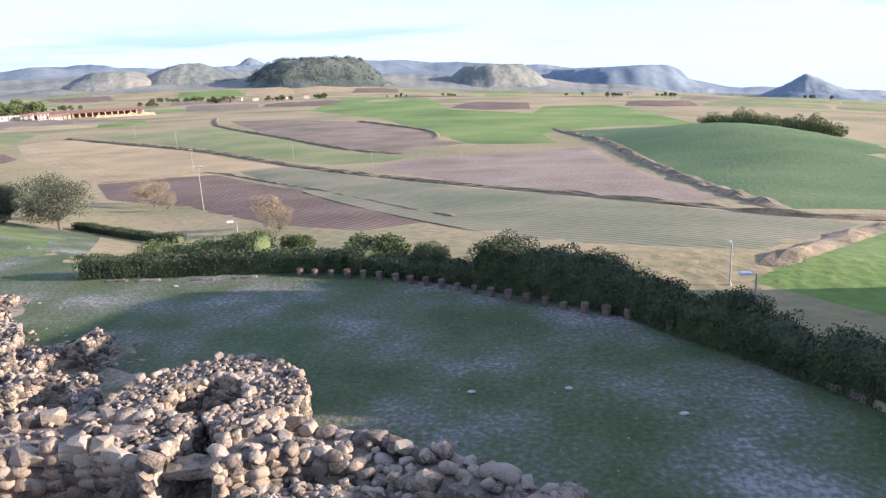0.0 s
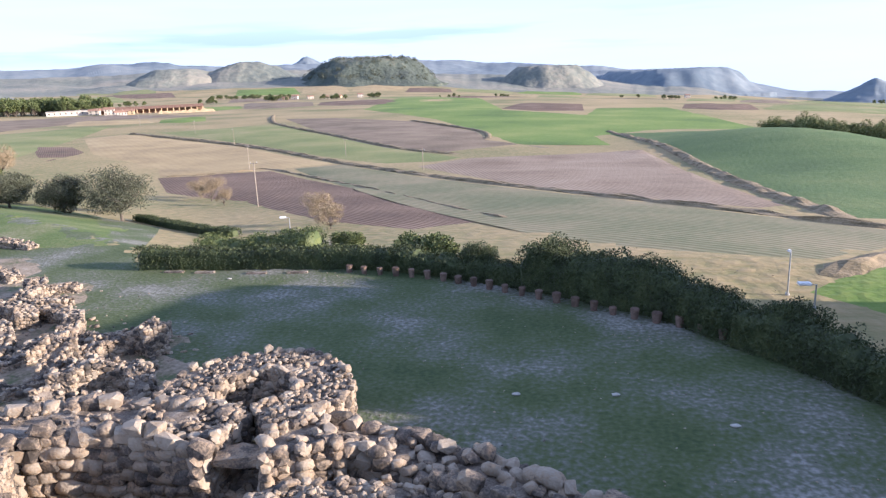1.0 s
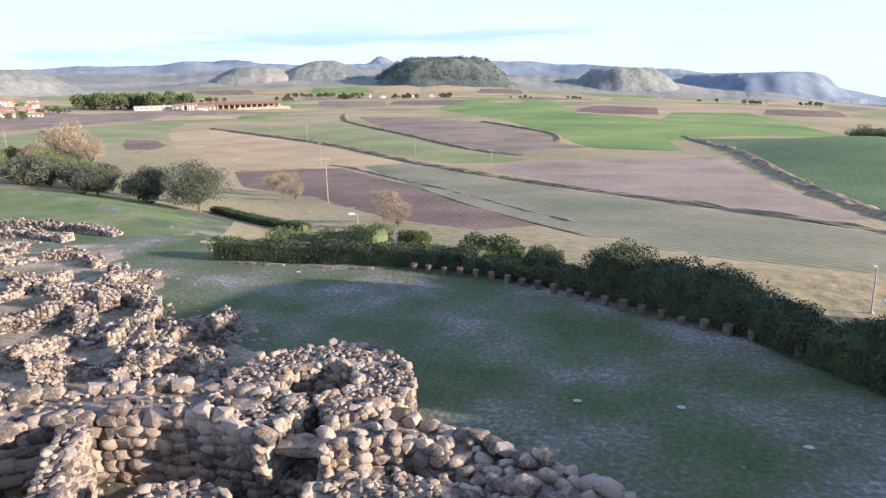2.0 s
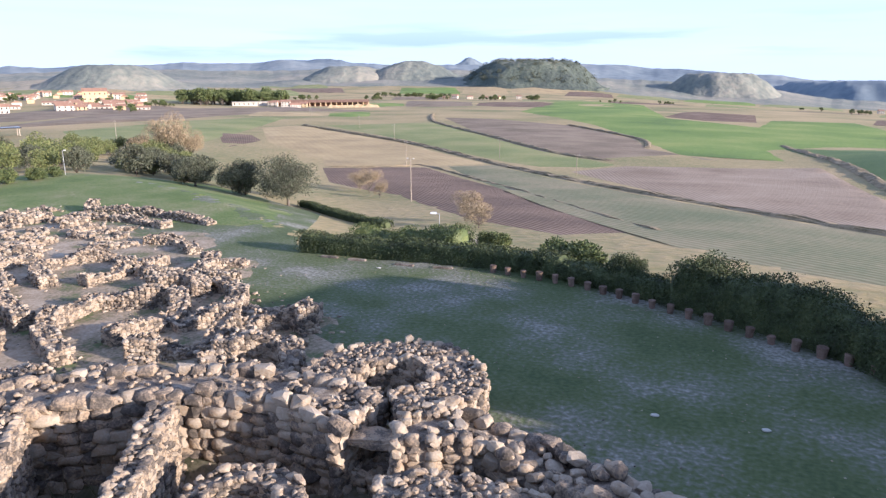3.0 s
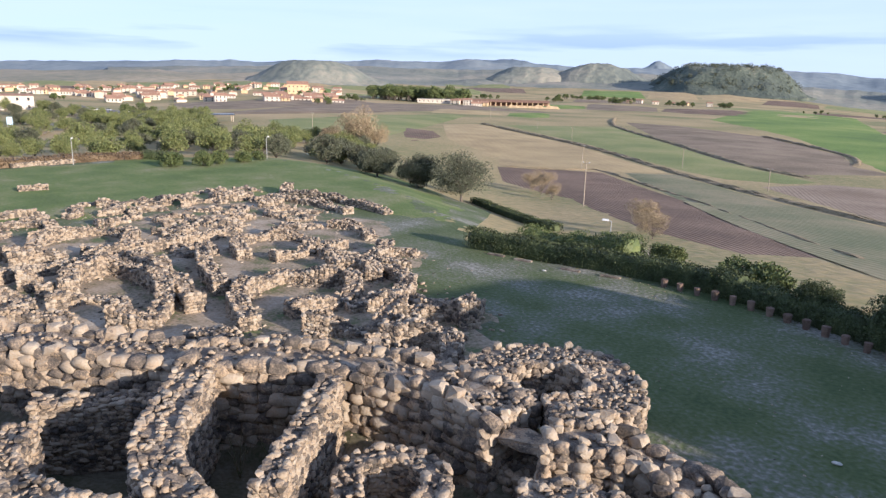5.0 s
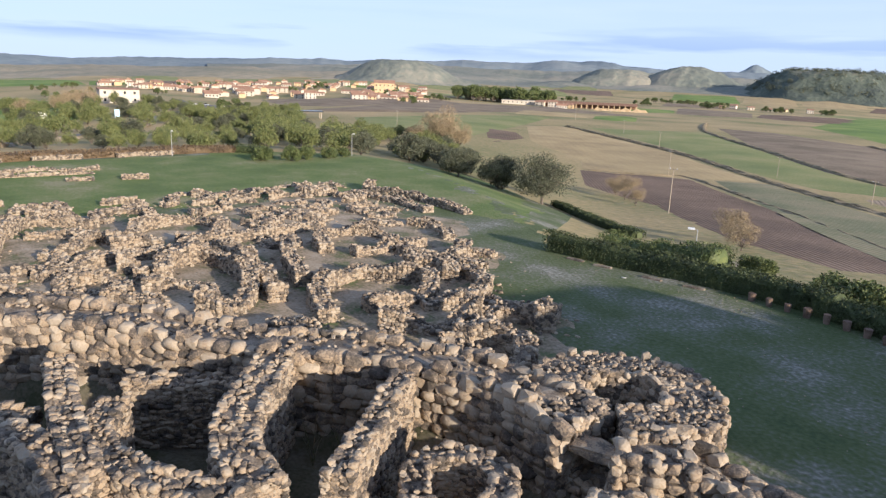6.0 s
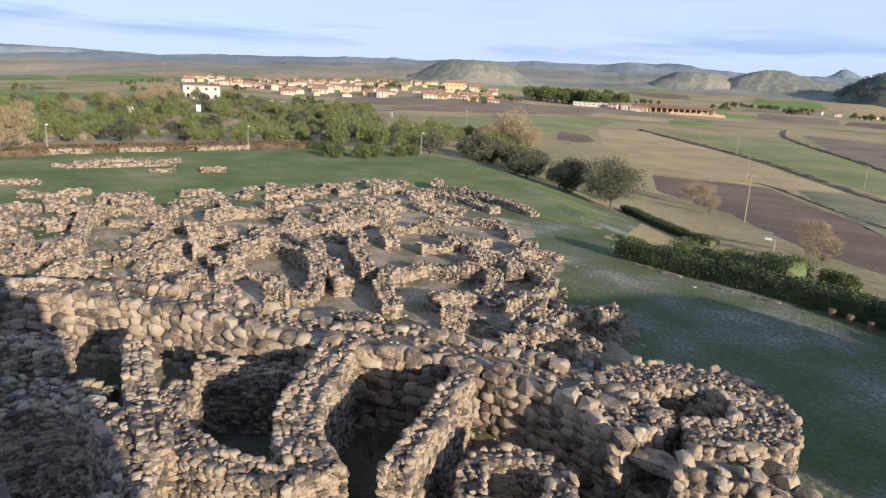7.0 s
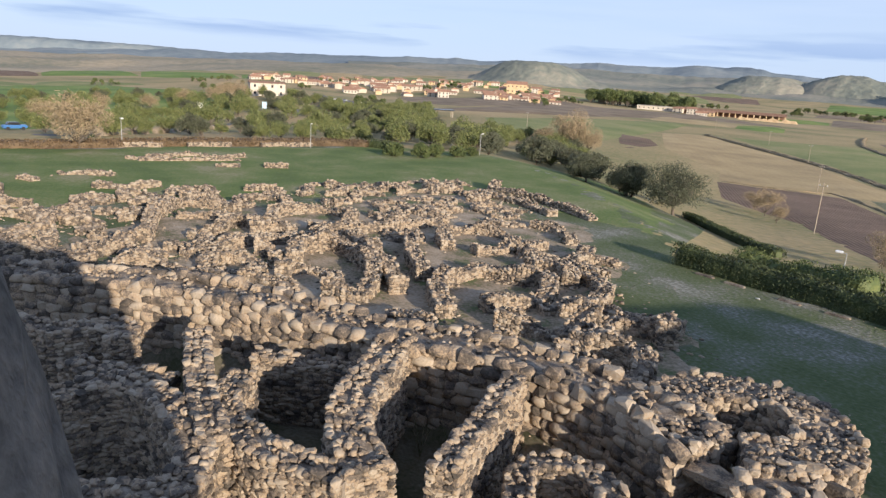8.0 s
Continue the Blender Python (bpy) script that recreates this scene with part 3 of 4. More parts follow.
                  ([(-23.9, 16.1), (-21.6, 13.6), (-20.1, 11.9), (-18.0, 10.4), (-15.5, 9.9)], 1.5, 2.4),
                  ([(-27.3, 11.0), (-25.7, 12.9), (-23.8, 14.6)], 0.9, 1.4),
                  ([(-18.3, 18.3), (-16.5, 15.2), (-15.1, 12.9), (-14.2, 11.5)], 0.85, 2.4),
                  ([(-12.8, 13.5), (-14.2, 15.1), (-13.1, 16.5), (-11.5, 16.2), (-10.8, 15.0)], 0.9, 1.6),
                  ([(-25.8, 2.1), (-25.8, 4.5), (-24.3, 5.9), (-21.6, 6.1), (-19.6, 5.8), (-18.1, 4.4), (-18.9, 2.4), (-20.7, 1.3)], 1.2, 2.1),
                  ([(-35.0, 1.3), (-32.7, 3.4), (-31.6, 6.1), (-29.8, 5.9)], 1.2, 2.2),
                  ([(-30.1, 4.0), (-27.6, 5.7), (-26.3, 7.0)], 0.9, 1.5),
                  ([(-8.5, 16.8), (-7.0, 17.6), (-4.9, 17.9), (-2.7, 17.2)], 1.7, 1.8)):
    rubble_wall("room_wall", pts, w, h - DEEP, "dry-stone room wall inside the rampart, sunlit on top", r3, 0.40, 120, DEEP, 0.05, group="room walls", flat=0.72)

# walls and huts of the village
VILLAGE = [([(-30.0, 23.6), (-33.5, 25.4), (-35.1, 27.5), (-35.9, 31.2), (-33.2, 32.5), (-31.9, 33.7), (-29.9, 32.1), (-29.3, 29.6), (-29.9, 26.5)], 1.0),
           ([(-43.7, 20.3), (-46.3, 22.0), (-46.4, 24.9), (-40.8, 24.7), (-37.0, 22.8), (-34.7, 20.2), (-36.2, 19.1)], 1.2),
           ([(-50.1, 27.7), (-48.3, 27.4), (-43.7, 26.7), (-38.6, 25.1), (-34.8, 23.5)], 1.1), ([(-36.6, 26.7), (-41.6, 29.1), (-45.4, 31.6)], 1.2),
           ([(-54.1, 12.6), (-56.1, 13.5), (-61.9, 15.5), (-66.6, 19.0), (-65.0, 21.7), (-62.6, 23.3)], 1.1), ([(-54.4, 17.9), (-57.6, 21.3), (-55.5, 22.0)], 0.8),
           ([(-56.6, 23.8), (-59.4, 26.0), (-59.8, 30.5), (-55.9, 31.8), (-52.9, 29.3), (-54.0, 26.4)], 1.0),
           ([(-48.8, 14.2), (-50.2, 19.2), (-49.9, 23.3), (-51.2, 27.7), (-50.4, 33.8), (-51.4, 39.6)], 0.9), ([(-42.9, 33.5), (-46.3, 35.6), (-47.2, 39.6), (-43.8, 41.0), (-40.6, 38.5), (-40.7, 34.7)], 0.9),
           ([(-66, 59), (-64, 57), (-56.0, 57.6), (-46.6, 55.8)], 0.8), ([(-64, 54), (-55.9, 54.3), (-49.9, 53.0)], 0.6),
           (ring_pts(-19.5, 25.4, 1.9, 3.4, 0.5), 1.7), (ring_pts(-21.8, 30.5, 1.9, 0.3, 1.0), 1.2), ([(-27.4, 25.6), (-24.5, 27.1), (-24.1, 29.8)], 1.2),
           ([(-27.0, 33.6), (-24.7, 33.2), (-22.9, 33.8), (-21.0, 34.3)], 0.8), ([(-27.9, 29.6), (-26.8, 32.5), (-28.3, 36.0), (-31.3, 37.3)], 0.9),
           (ring_pts(-37.5, 40.6, 2.6, 2.0, 1.4), 0.8), (ring_pts(-33.3, 41.4, 1.8, 0.5, 2.2), 0.6), ([(-39.9, 45.1), (-43.3, 47.4), (-46.9, 47.0)], 0.7),
           ([(-100, 22), (-99, 24), (-102, 30), (-100, 34), (-99, 38)], 0.5), ([(-98, 23), (-97, 29), (-96, 36)], 0.45), ([(-89, 37), (-88, 40)], 0.7), ([(-91, 31), (-90, 34)], 0.4),
           ([(-88, 12), (-88, 14), (-86, 17)], 0.5), ([(-86, 8), (-84, 9)], 0.5), ([(-79, 14), (-77, 17), (-78, 20)], 0.6), ([(-82, 3), (-78, 5), (-73, 4), (-70, 7)], 0.8),
           ([(-68.7, 3.0), (-65.6, 6.2), (-60.8, 7.1), (-58.4, 3.7)], 0.9), ([(-53.9, 1.1), (-51.4, 6.0), (-49.0, 8.1)], 1.1), ([(-46.7, 8.8), (-45.5, 12.1), (-42.3, 12.9)], 1.1), ([(-40.5, 15.4), (-38.3, 17.0), (-35.8, 16.6)], 1.0)]
taken = []
for pts, h in VILLAGE:
    d = math.hypot(*pts[0])
    rubble_wall("hut_wall", pts, 1.05, h * 0.95, STONE_LABEL, r3, 0.34 if d < 66 else 0.44, 80 if d < 48 else 0, ragged=0.6, group="village walls")
    taken += [(p.x, p.y) for p, _ in resample(pts, 0.8)]
LANE = [(-34.3, 22.8), (-39.1, 29.1), (-43.6, 32.8), (-47.9, 35.2), (-64, 50), (-71, 60), (-37.7, 35.2), (-38.1, 32.2)]
tries = made = 0
while tries < 5000 and made < 56:
    tries += 1
    x, y, r = r3.uniform(-72, -20), r3.uniform(-6, 58), r3.uniform(1.4, 2.9)
    if y > 34.9 - 0.51 * (x + 23.3) or y < 22.9 + (x + 19.4) * 0.74 or y < -2 or any(math.hypot(x - a, y - b) < r + 1.0 for a, b in LANE):
        continue
    pts = ring_pts(x, y, r, r3.uniform(0, 6.28), r3.choice((0.5, 0.9, 2.0, 3.2, 4.2)), r3.uniform(0.7, 1.1))
    if min(math.hypot(a - c, b - e) for a, b in pts for c, e in taken) < 1.25:
        continue
    made += 1
    d = math.hypot(x, y)
    taken += [(p.x, p.y) for p, _ in resample(pts, 0.8)]
    rubble_wall("hut_wall", pts, r3.uniform(0.8, 1.2), (0.75 if d < 60 else 0.55) * r3.uniform(0.5, 1.3), STONE_LABEL, r3, 0.36 if d < 60 else 0.46, 24 if d < 48 else 0, ragged=0.6, group="village walls")

# loose stones lying all through the village
loose = []
for _ in range(9000):
    a, b = taken[r3.randrange(len(taken))]
    w = 0.75 if r3.random() < 0.7 else 2.2
    x, y = a + r3.gauss(0, w), b + r3.gauss(0, w)
    if y > 39.6 - 0.51 * (x + 23.6) or y < 22.7 + (x + 19.4) * 0.74 or any(math.hypot(x - c, y - e) < 1.3 for c, e in LANE):
        continue
    if x < -68 and r3.random() < 0.75:
        continue
    s = r3.uniform(0.10, 0.36) if w < 1 else r3.uniform(0.08, 0.2)
    loose.append(((x, y, terrain(x, y) + r3.uniform(0.0, 0.3) * s), turn(r3), (s * 1.4, s, s * 0.75)))
outer_line = resample([(-44.5, 2.5), (-38.5, 11.2), (-28.2, 18.4), (-20.6, 23.0), (-15.6, 24.0)], 0.3)
for _ in range(1900):
    p, d = outer_line[r3.randrange(len(outer_line))]
    off = abs(r3.gauss(0, 1.3))
    q = p + Vector((-d.y, d.x)) * off
    s = r3.uniform(0.18, 0.62) * (1 - 0.12 * off)
    loose.append(((q.x, q.y, max(0.0, 1.1 - 0.42 * off) + r3.uniform(-0.1, 0.25)), turn(r3), (s * 1.35, s, s * 0.8)))
heap = thing("loose_stones", "loose grey and tan stones fallen between the huts", "stones", kind="stuff")
place_stones(loose, heap, 0)
pebbles = []
for x, y in ((7.7, 26.0), (-23.0, 46.2), (-1.1, 28.3), (3.3, 28.5)):
    bm = bmesh.new()
    bmesh.ops.create_icosphere(bm, subdivisions=2, radius=0.5)
    for v in bm.verts:
        v.co = Vector((v.co.x * 1.3, v.co.y * 0.8, v.co.z * 0.4)) * (1 + 0.3 * nz(v.co.x * 3 + x, v.co.y * 3, v.co.z * 3)) * (0.85 if x > 10 else 0.3)
    o = part("pale_rock", bm, M_PALE_STONE)
    o.location = (x, y, 0.08)
    tagged(o, "flat pale limestone rock lying on the lawn", "rock", "pale rocks")
for _ in range(1500):
    x, y = r3.uniform(-30, 16), r3.uniform(15.5, 49)
    if nz(x * 0.12, y * 0.2, 9) < 0.02 and r3.random() < 0.85 or math.hypot(x + 11.3, y - 23) < 5.3:
        continue
    s = r3.uniform(0.03, 0.09)
    pebbles.append(((x, y, 0.03 + 0.2 * s), turn(r3), (s * 1.4, s, s * 0.7)))
heap = thing("pebbles", "pale pebbles scattered over the worn lawn", "pebbles", kind="stuff")
place_stones(pebbles, heap, 0)
for o in heap.children:
    o.data.materials[0] = M_RUBBLE
tumble = []
for _ in range(260):
    x = r3.uniform(-7, 3)
    y = 22.1 - 0.6 * (x + 5.9) + abs(r3.gauss(0, 0.9))
    s = r3.uniform(0.1, 0.4)
    tumble.append(((x, y, 0.02 + 0.2 * s), turn(r3), (s * 1.4, s, s * 0.8)))
heap = thing("fallen_stones", "stones fallen on the grass at the foot of the rampart", "stones", kind="stuff")
place_stones(tumble, heap, 0)

# the keep that the camera stands on, its neighbour and three unseen shade casters
M_ASHLAR = material("dark basalt blocks", [(0.3, (0.06, 0.055, 0.05)), (0.5, (0.13, 0.115, 0.10)), (0.7, (0.22, 0.19, 0.16))], 0.8, 0.9, 0.8, 7, 0.3, island=True)


def round_tower(name, x, y, r_top, r_base, top, label, seed, ragged=0.0):
    """A battered round tower with courses of rough blocks."""
    r2 = random.Random(seed)
    verts, faces = [], []
    n = 40
    rows = max(6, int(top / 0.5))
    for j in range(rows + 1):
        z = -0.5 + (top + 0.5) * j / rows
        for i in range(n):
            a = 2 * math.pi * i / n
            r = r_base + (r_top - r_base) * j / rows + r2.uniform(-0.06, 0.06)
            zz = z + (ragged * nz(math.cos(a) * 2 + seed, math.sin(a) * 2) if j == rows else 0)
            verts.append((x + r * math.cos(a), y + r * math.sin(a), zz))
            if j:
                b, c = (j - 1) * n, j * n
                faces.append((b + i, b + (i + 1) % n, c + (i + 1) % n, c + i))
    faces.append(tuple(rows * n + i for i in range(n)))
    ob = mesh_from(name, verts, faces, M_ASHLAR)
    return tagged(ob, label, "stone tower", kind="structure")


round_tower("keep", 4.2, -1.6, 4.6, 5.4, 12.4, "dark basalt keep that carries the viewing terrace", 3)
# behind the camera, added only to shade the battered tower and the yard
round_tower("keep_upper_wall", 13.0, -4.0, 5.0, 6.0, 16.5, "unseen taller basalt mass added to shade the battered tower and yard", 7, 0.8)
round_tower("bastion_tower", -6.6, -2.4, 2.75, 5.5, 12.4, "dark battered tower of basalt blocks in shade", 4)
# two masses out of view, added to throw shade over the lawn
round_tower("bastion", 42.0, 30.4, 8.6, 9.6, 15.0, "tall unseen mass of dark basalt blocks added to shade the lawn", 5, 1.2)
round_tower("bastion", 42.0, 13.6, 9.0, 10.0, 11.4, "lower unseen mass of dark basalt blocks added to shade the lawn", 6, 1.2)


# ---- plants ----
def leaf_material(name, stops, scale=0.8):
    m = material(name, stops, scale, 0.7, 0.0, 6, 0.35, island=True)
    m.node_tree.nodes["Principled BSDF"].inputs["Transmission Weight"].default_value = 0.0
    return m


M_OLIVE = leaf_material("grey-green olive leaves", [(0.25, (0.045, 0.05, 0.03)), (0.5, (0.085, 0.095, 0.055)), (0.8, (0.15, 0.155, 0.095))])
M_LEAF = leaf_material("dark green leaves", [(0.25, (0.045, 0.065, 0.02)), (0.5, (0.09, 0.12, 0.035)), (0.8, (0.18, 0.20, 0.06))])
M_DRY = leaf_material("dry brown twigs and leaves", [(0.25, (0.22, 0.17, 0.10)), (0.5, (0.32, 0.25, 0.15)), (0.8, (0.42, 0.34, 0.21))])
M_HEDGE = leaf_material("hedge leaves", [(0.25, (0.03, 0.04, 0.015)), (0.5, (0.055, 0.075, 0.025)), (0.8, (0.11, 0.13, 0.045))])
M_BARK = material("grey bark", [(0.3, (0.09, 0.075, 0.06)), (0.7, (0.19, 0.16, 0.13))], 3, 0.95, 0.8, 6)


def leaves(name, blobs, count, size, mat, parent, seed, inner=0.55, long=1.0):
    """Leaf sprays scattered through ellipsoidal clumps: blobs of (centre, radii)."""
    rs = np.random.RandomState(seed)
    w = np.array([b[1][0] * b[1][1] for b in blobs])
    w = w / w.sum()
    k = rs.choice(len(blobs), count, p=w)
    c = np.array([b[0] for b in blobs], float)[k]
    rad = np.array([b[1] for b in blobs], float)[k]
    d = rs.normal(size=(count, 3))
    d /= np.linalg.norm(d, axis=1)[:, None]
    p = c + d * rad * (inner + (1.08 - inner) * rs.rand(count, 1) ** 0.6)
    a = rs.normal(size=(count, 3)) + d * 0.4
    a /= np.linalg.norm(a, axis=1)[:, None]
    b = np.cross(a, rs.normal(size=(count, 3)))
    b /= np.linalg.norm(b, axis=1)[:, None]
    s = size * (0.6 + 0.8 * rs.rand(count, 1))
    a, b = a * s * long, b * s * 0.5
    nrm = np.cross(a, b)
    nrm = nrm / np.linalg.norm(nrm, axis=1)[:, None] * s * 0.12
    v = np.stack([p - a, p - b + nrm, p + a, p + b + nrm], 1).reshape(-1, 3)
    me = bpy.data.meshes.new(name)
    me.from_pydata(v.tolist(), [], np.arange(count * 4).reshape(-1, 2, 2).reshape(-1, 4).tolist())
    me.materials.append(mat)
    ob = new(name, me)
    ob.parent = parent
    return ob


def tree(name, label, height, spread, mat, seed, count=1500, leaf=0.16, trunk=0.16, stem=0.3, group="", blobs=9, long=1.0, category="tree"):
    r2 = random.Random(seed)
    t = thing(name, label, category, group)
    bm = bmesh.new()
    fork = Vector((r2.uniform(-.1, .1), r2.uniform(-.1, .1), height * stem))
    rod(bm, (0, 0, -0.3), fork, trunk * 1.2, trunk * 0.8)
    cl = []
    for i in range(blobs):
        a = 2.399 * i + r2.uniform(-.4, .4)
        q = math.sqrt((i + 0.5) / blobs) * spread * 0.36
        z = height * (stem + (1 - stem) * r2.uniform(0.35, 0.8)) - 0.35 * q
        c = Vector((q * math.cos(a), q * math.sin(a), z))
        s = spread * r2.uniform(0.11, 0.24)
        cl.append((c, (s, s, min(s * 0.85, height - z))))
        mid = fork.lerp(c, 0.5) + Vector((0, 0, -0.05 * height))
        rod(bm, fork, mid, trunk * 0.5, trunk * 0.32, 6)
        rod(bm, mid, c, trunk * 0.32, trunk * 0.10, 5)
        for _ in range(4):
            e = c + Vector((r2.uniform(-1, 1), r2.uniform(-1, 1), r2.uniform(-.3, 1))) * s * 0.9
            rod(bm, c, e, trunk * 0.12, 0.01, 4)
    part("trunk", bm, M_BARK, t)
    leaves("crown", cl, count, leaf, mat, t, seed, 0.35, long)
    return t


def hedge(name, label, pts, width, height, mat, seed, density=620, base=None, bumps=0.2, leaf=0.075, category="hedge"):
    """A clipped or overgrown hedge along pts: dark twiggy body, leaves over all of it."""
    t = thing(name, label, category)
    line = resample(pts, 0.4)
    rs = np.random.RandomState(seed)
    verts, faces, seg = [], [], 9
    total = 0.4 * len(line)
    P = np.array([(p.x, p.y, d.x, d.y) for p, d in line])
    hgt = np.array([height * (1 + bumps * 2 * nz(p.x * 0.4, p.y * 0.4, seed) + bumps * nz(p.x * 1.5, p.y * 1.5, seed)) for p, d in line])
    prof = [(-0.42, 0.0), (-0.46, 0.4), (-0.44, 0.75), (-0.3, 0.93), (0, 0.97), (0.3, 0.93), (0.44, 0.75), (0.46, 0.4), (0.42, 0.0)]
    for i, (p, d) in enumerate(line):
        side = Vector((-d.y, d.x))
        g = terrain(p.x, p.y)
        e = 0.55 if i in (0, len(line) - 1) else 1.0
        for k, (u, z) in enumerate(prof):
            q = p + side * u * width * 0.9 * e * (1 + 0.25 * nz(p.x, p.y, k))
            verts.append((q.x, q.y, g - 0.05 + z * hgt[i] * 0.93 * (0.8 if e < 1 else 1)))
            if i and k:
                a = i * seg + k
                faces.append((a - 1 - seg, a - seg, a, a - 1))
    faces += [tuple(range(seg)), tuple(len(verts) - 1 - k for k in range(seg))]
    mesh_from("body", verts, faces, mat, t)
    n = int(total * density * (width + 2 * height) / 4)
    k = rs.randint(0, len(line), n)
    g = rs.rand(n) * 3.14
    u = np.cos(g) * np.minimum(1, 1.25) * width * 0.5
    z = np.abs(np.sin(g)) ** 0.55 * hgt[k] * (0.9 + 0.16 * rs.rand(n))
    low = rs.rand(n) < 0.35
    z = np.where(low, rs.rand(n) * hgt[k], z)
    u = np.where(low, np.sign(u) * width * 0.5 * (0.93 + 0.12 * rs.rand(n)), u)
    j = (rs.rand(n) - 0.5) * 0.5
    px = P[k, 0] - P[k, 3] * u + P[k, 2] * j
    py = P[k, 1] + P[k, 2] * u + P[k, 3] * j
    gz = np.array([terrain(a, b) for a, b in P[:, :2]])[k]
    p = np.stack([px, py, gz + z], 1)
    a = rs.normal(size=(n, 3)) + [0, 0, 0.5]
    a /= np.linalg.norm(a, axis=1)[:, None]
    b = np.cross(a, rs.normal(size=(n, 3)))
    b /= np.linalg.norm(b, axis=1)[:, None]
    s = leaf * (0.6 + 0.8 * rs.rand(n, 1))
    v = np.stack([p - a * s, p - b * s * .5, p + a * s, p + b * s * .5], 1).reshape(-1, 3)
    mesh_from("foliage", v.tolist(), np.arange(n * 4).reshape(-1, 4).tolist(), mat, t)
    return t


hedge("hedge", "clipped dark green hedge on a low stone kerb", [(-32.0, 49.4), (-24.6, 49.8), (-14.2, 49.5), (-10.6, 49.0)], 1.7, 1.7, M_HEDGE, 1, bumps=0.08)
hedge("hedge", "overgrown dark green hedge beside the lawn", [(-10.6, 49.0), (-7.0, 47.6), (-0.9, 44.7)], 1.9, 1.5, M_HEDGE, 2, bumps=0.3)
hedge("hedge", "tall overgrown dark evergreen hedge beside the lawn", [(-1.1, 44.7), (1.7, 43.2), (7.6, 38.9), (10.2, 35.5)], 2.4, 2.6, M_HEDGE, 3, bumps=0.3)
hedge("hedge", "tall overgrown dark evergreen hedge beside the lawn", [(10.2, 35.5), (12.5, 32.6), (14.9, 28.9), (17.3, 25.3), (19.2, 20.3)], 2.4, 2.1, M_HEDGE, 4, bumps=0.25)
hedge("hedge", "clipped dark hedge behind the lamp", [(-36.6, 76.4), (-48, 84), (-59, 92)], 1.5, 1.1, M_HEDGE, 5, bumps=0.1)
hedge("hedge", "leafy green shrubs above the clipped hedge", [(-30.0, 56.1), (-24.0, 55.2), (-18.4, 53.9)], 3.0, 2.2, M_LEAF, 6, bumps=0.3)

for i, (x, y, h, s) in enumerate(((-77.5, 89.5, 5.0, 7.0), (-69, 90, 6.4, 7.4), (-59.5, 89, 8.4, 10.2))):
    o = tree("olive_tree", "grey-green olive tree with a dense round crown", h, s, M_OLIVE, 30 + i, 17000, 0.105, 0.2, 0.16, "olive trees", 26)
    o.location = (x, y, terrain(x, y))


# ---- edge of the lawn: stumps, kerb stones ----
M_LOG = material("weathered cut wood", [(0.3, (0.11, 0.075, 0.055)), (0.7, (0.22, 0.155, 0.12))], 3, 0.9, 0.6, 6, 0.3)
bm = bmesh.new()
bmesh.ops.create_cone(bm, cap_ends=True, segments=12, radius1=0.20, radius2=0.27, depth=0.62, matrix=Matrix.Translation((0, 0, 0.29)))
bmesh.ops.bevel(bm, geom=[e for e in bm.edges if abs(e.verts[0].co.z - e.verts[1].co.z) < 0.01], offset=0.03, segments=2, affect="EDGES")
stump = tagged(part("log_post", bm, M_LOG), "short brown log post at the foot of the hedge", "log post", "log posts")
row = resample([(-14.3, 48.1), (-7.4, 46.2), (-1.6, 42.9), (1.8, 40.8), (4.5, 39.0), (8.0, 37.0), (9.8, 35.1)], 1.3)
for i, (p, d) in enumerate(row):
    m = pose(p.x, p.y, 0, rng.uniform(-4, 4), rng.uniform(-4, 4), rng.uniform(0, 360))
    if i == 0:
        stump.matrix_basis = m
    else:
        copy_thing(stump, m).scale = (rng.uniform(0.85, 1.15),) * 2 + (rng.uniform(0.8, 1.15),)
for i, (p, d) in enumerate(resample([(10.2, 34.8), (12.8, 31.1), (14.4, 28.4), (16.2, 24.9)], 1.15)):
    bm = bmesh.new()
    for v in box(bm, 0, 0, 0.16, 1.0, 0.35, 0.42):
        v.co += Vector((rng.uniform(-.08, .08), rng.uniform(-.05, .05), rng.uniform(-.06, .06)))
    bmesh.ops.bevel(bm, geom=bm.edges[:], offset=0.05, segments=2, affect="EDGES")
    o = part("kerb_stone", bm, M_STONE)
    o.matrix_basis = pose(p.x, p.y, 0, 0, 0, math.degrees(math.atan2(d.y, d.x)))
    tagged(o, "rough brown kerb stone below the hedge", "kerb stone", "kerb stones")
for x, y, a in ((-28.4, 48.0, 0), (-25.8, 47.9, 3), (-21.5, 47.7, 0), (-18.3, 47.9, 6)):
    bm = bmesh.new()
    box(bm, 0, 0, 0.05, 1.6, 0.4, 0.2)
    bmesh.ops.bevel(bm, geom=bm.edges[:], offset=0.05, segments=2, affect="EDGES")
    o = part("kerb_stone", bm, M_CORE)
    o.matrix_basis = pose(x, y, 0, 0, 0, a)
    tagged(o, "low flat kerb stone before the clipped hedge", "kerb stone", "kerb stones")

drape("path", [(-62.9, 48.1), (-67, 54), (-71, 61), (-78, 70), (-75, 71), (-68, 62), (-62, 54)], M_TRACK, "pale trodden footpath across the grass", lift=0.16, cell=2.0, category="path", wobble=0.8)
drape("path", [(-37.8, 71.3), (-30.8, 73.4), (-22.7, 68.6), (-19.4, 61.0), (-20.9, 58.4), (-25.7, 63.2), (-32.6, 66.5)], M_DIRT, "pale bare earth beside the lamp", lift=0.11, cell=2.0, category="path", wobble=0.8)

# ---- lamps and poles ----
M_METAL = material("grey galvanised steel", [(0.3, (0.38, 0.38, 0.38)), (0.7, (0.52, 0.52, 0.51))], 4, 0.5, 0.1, 6)
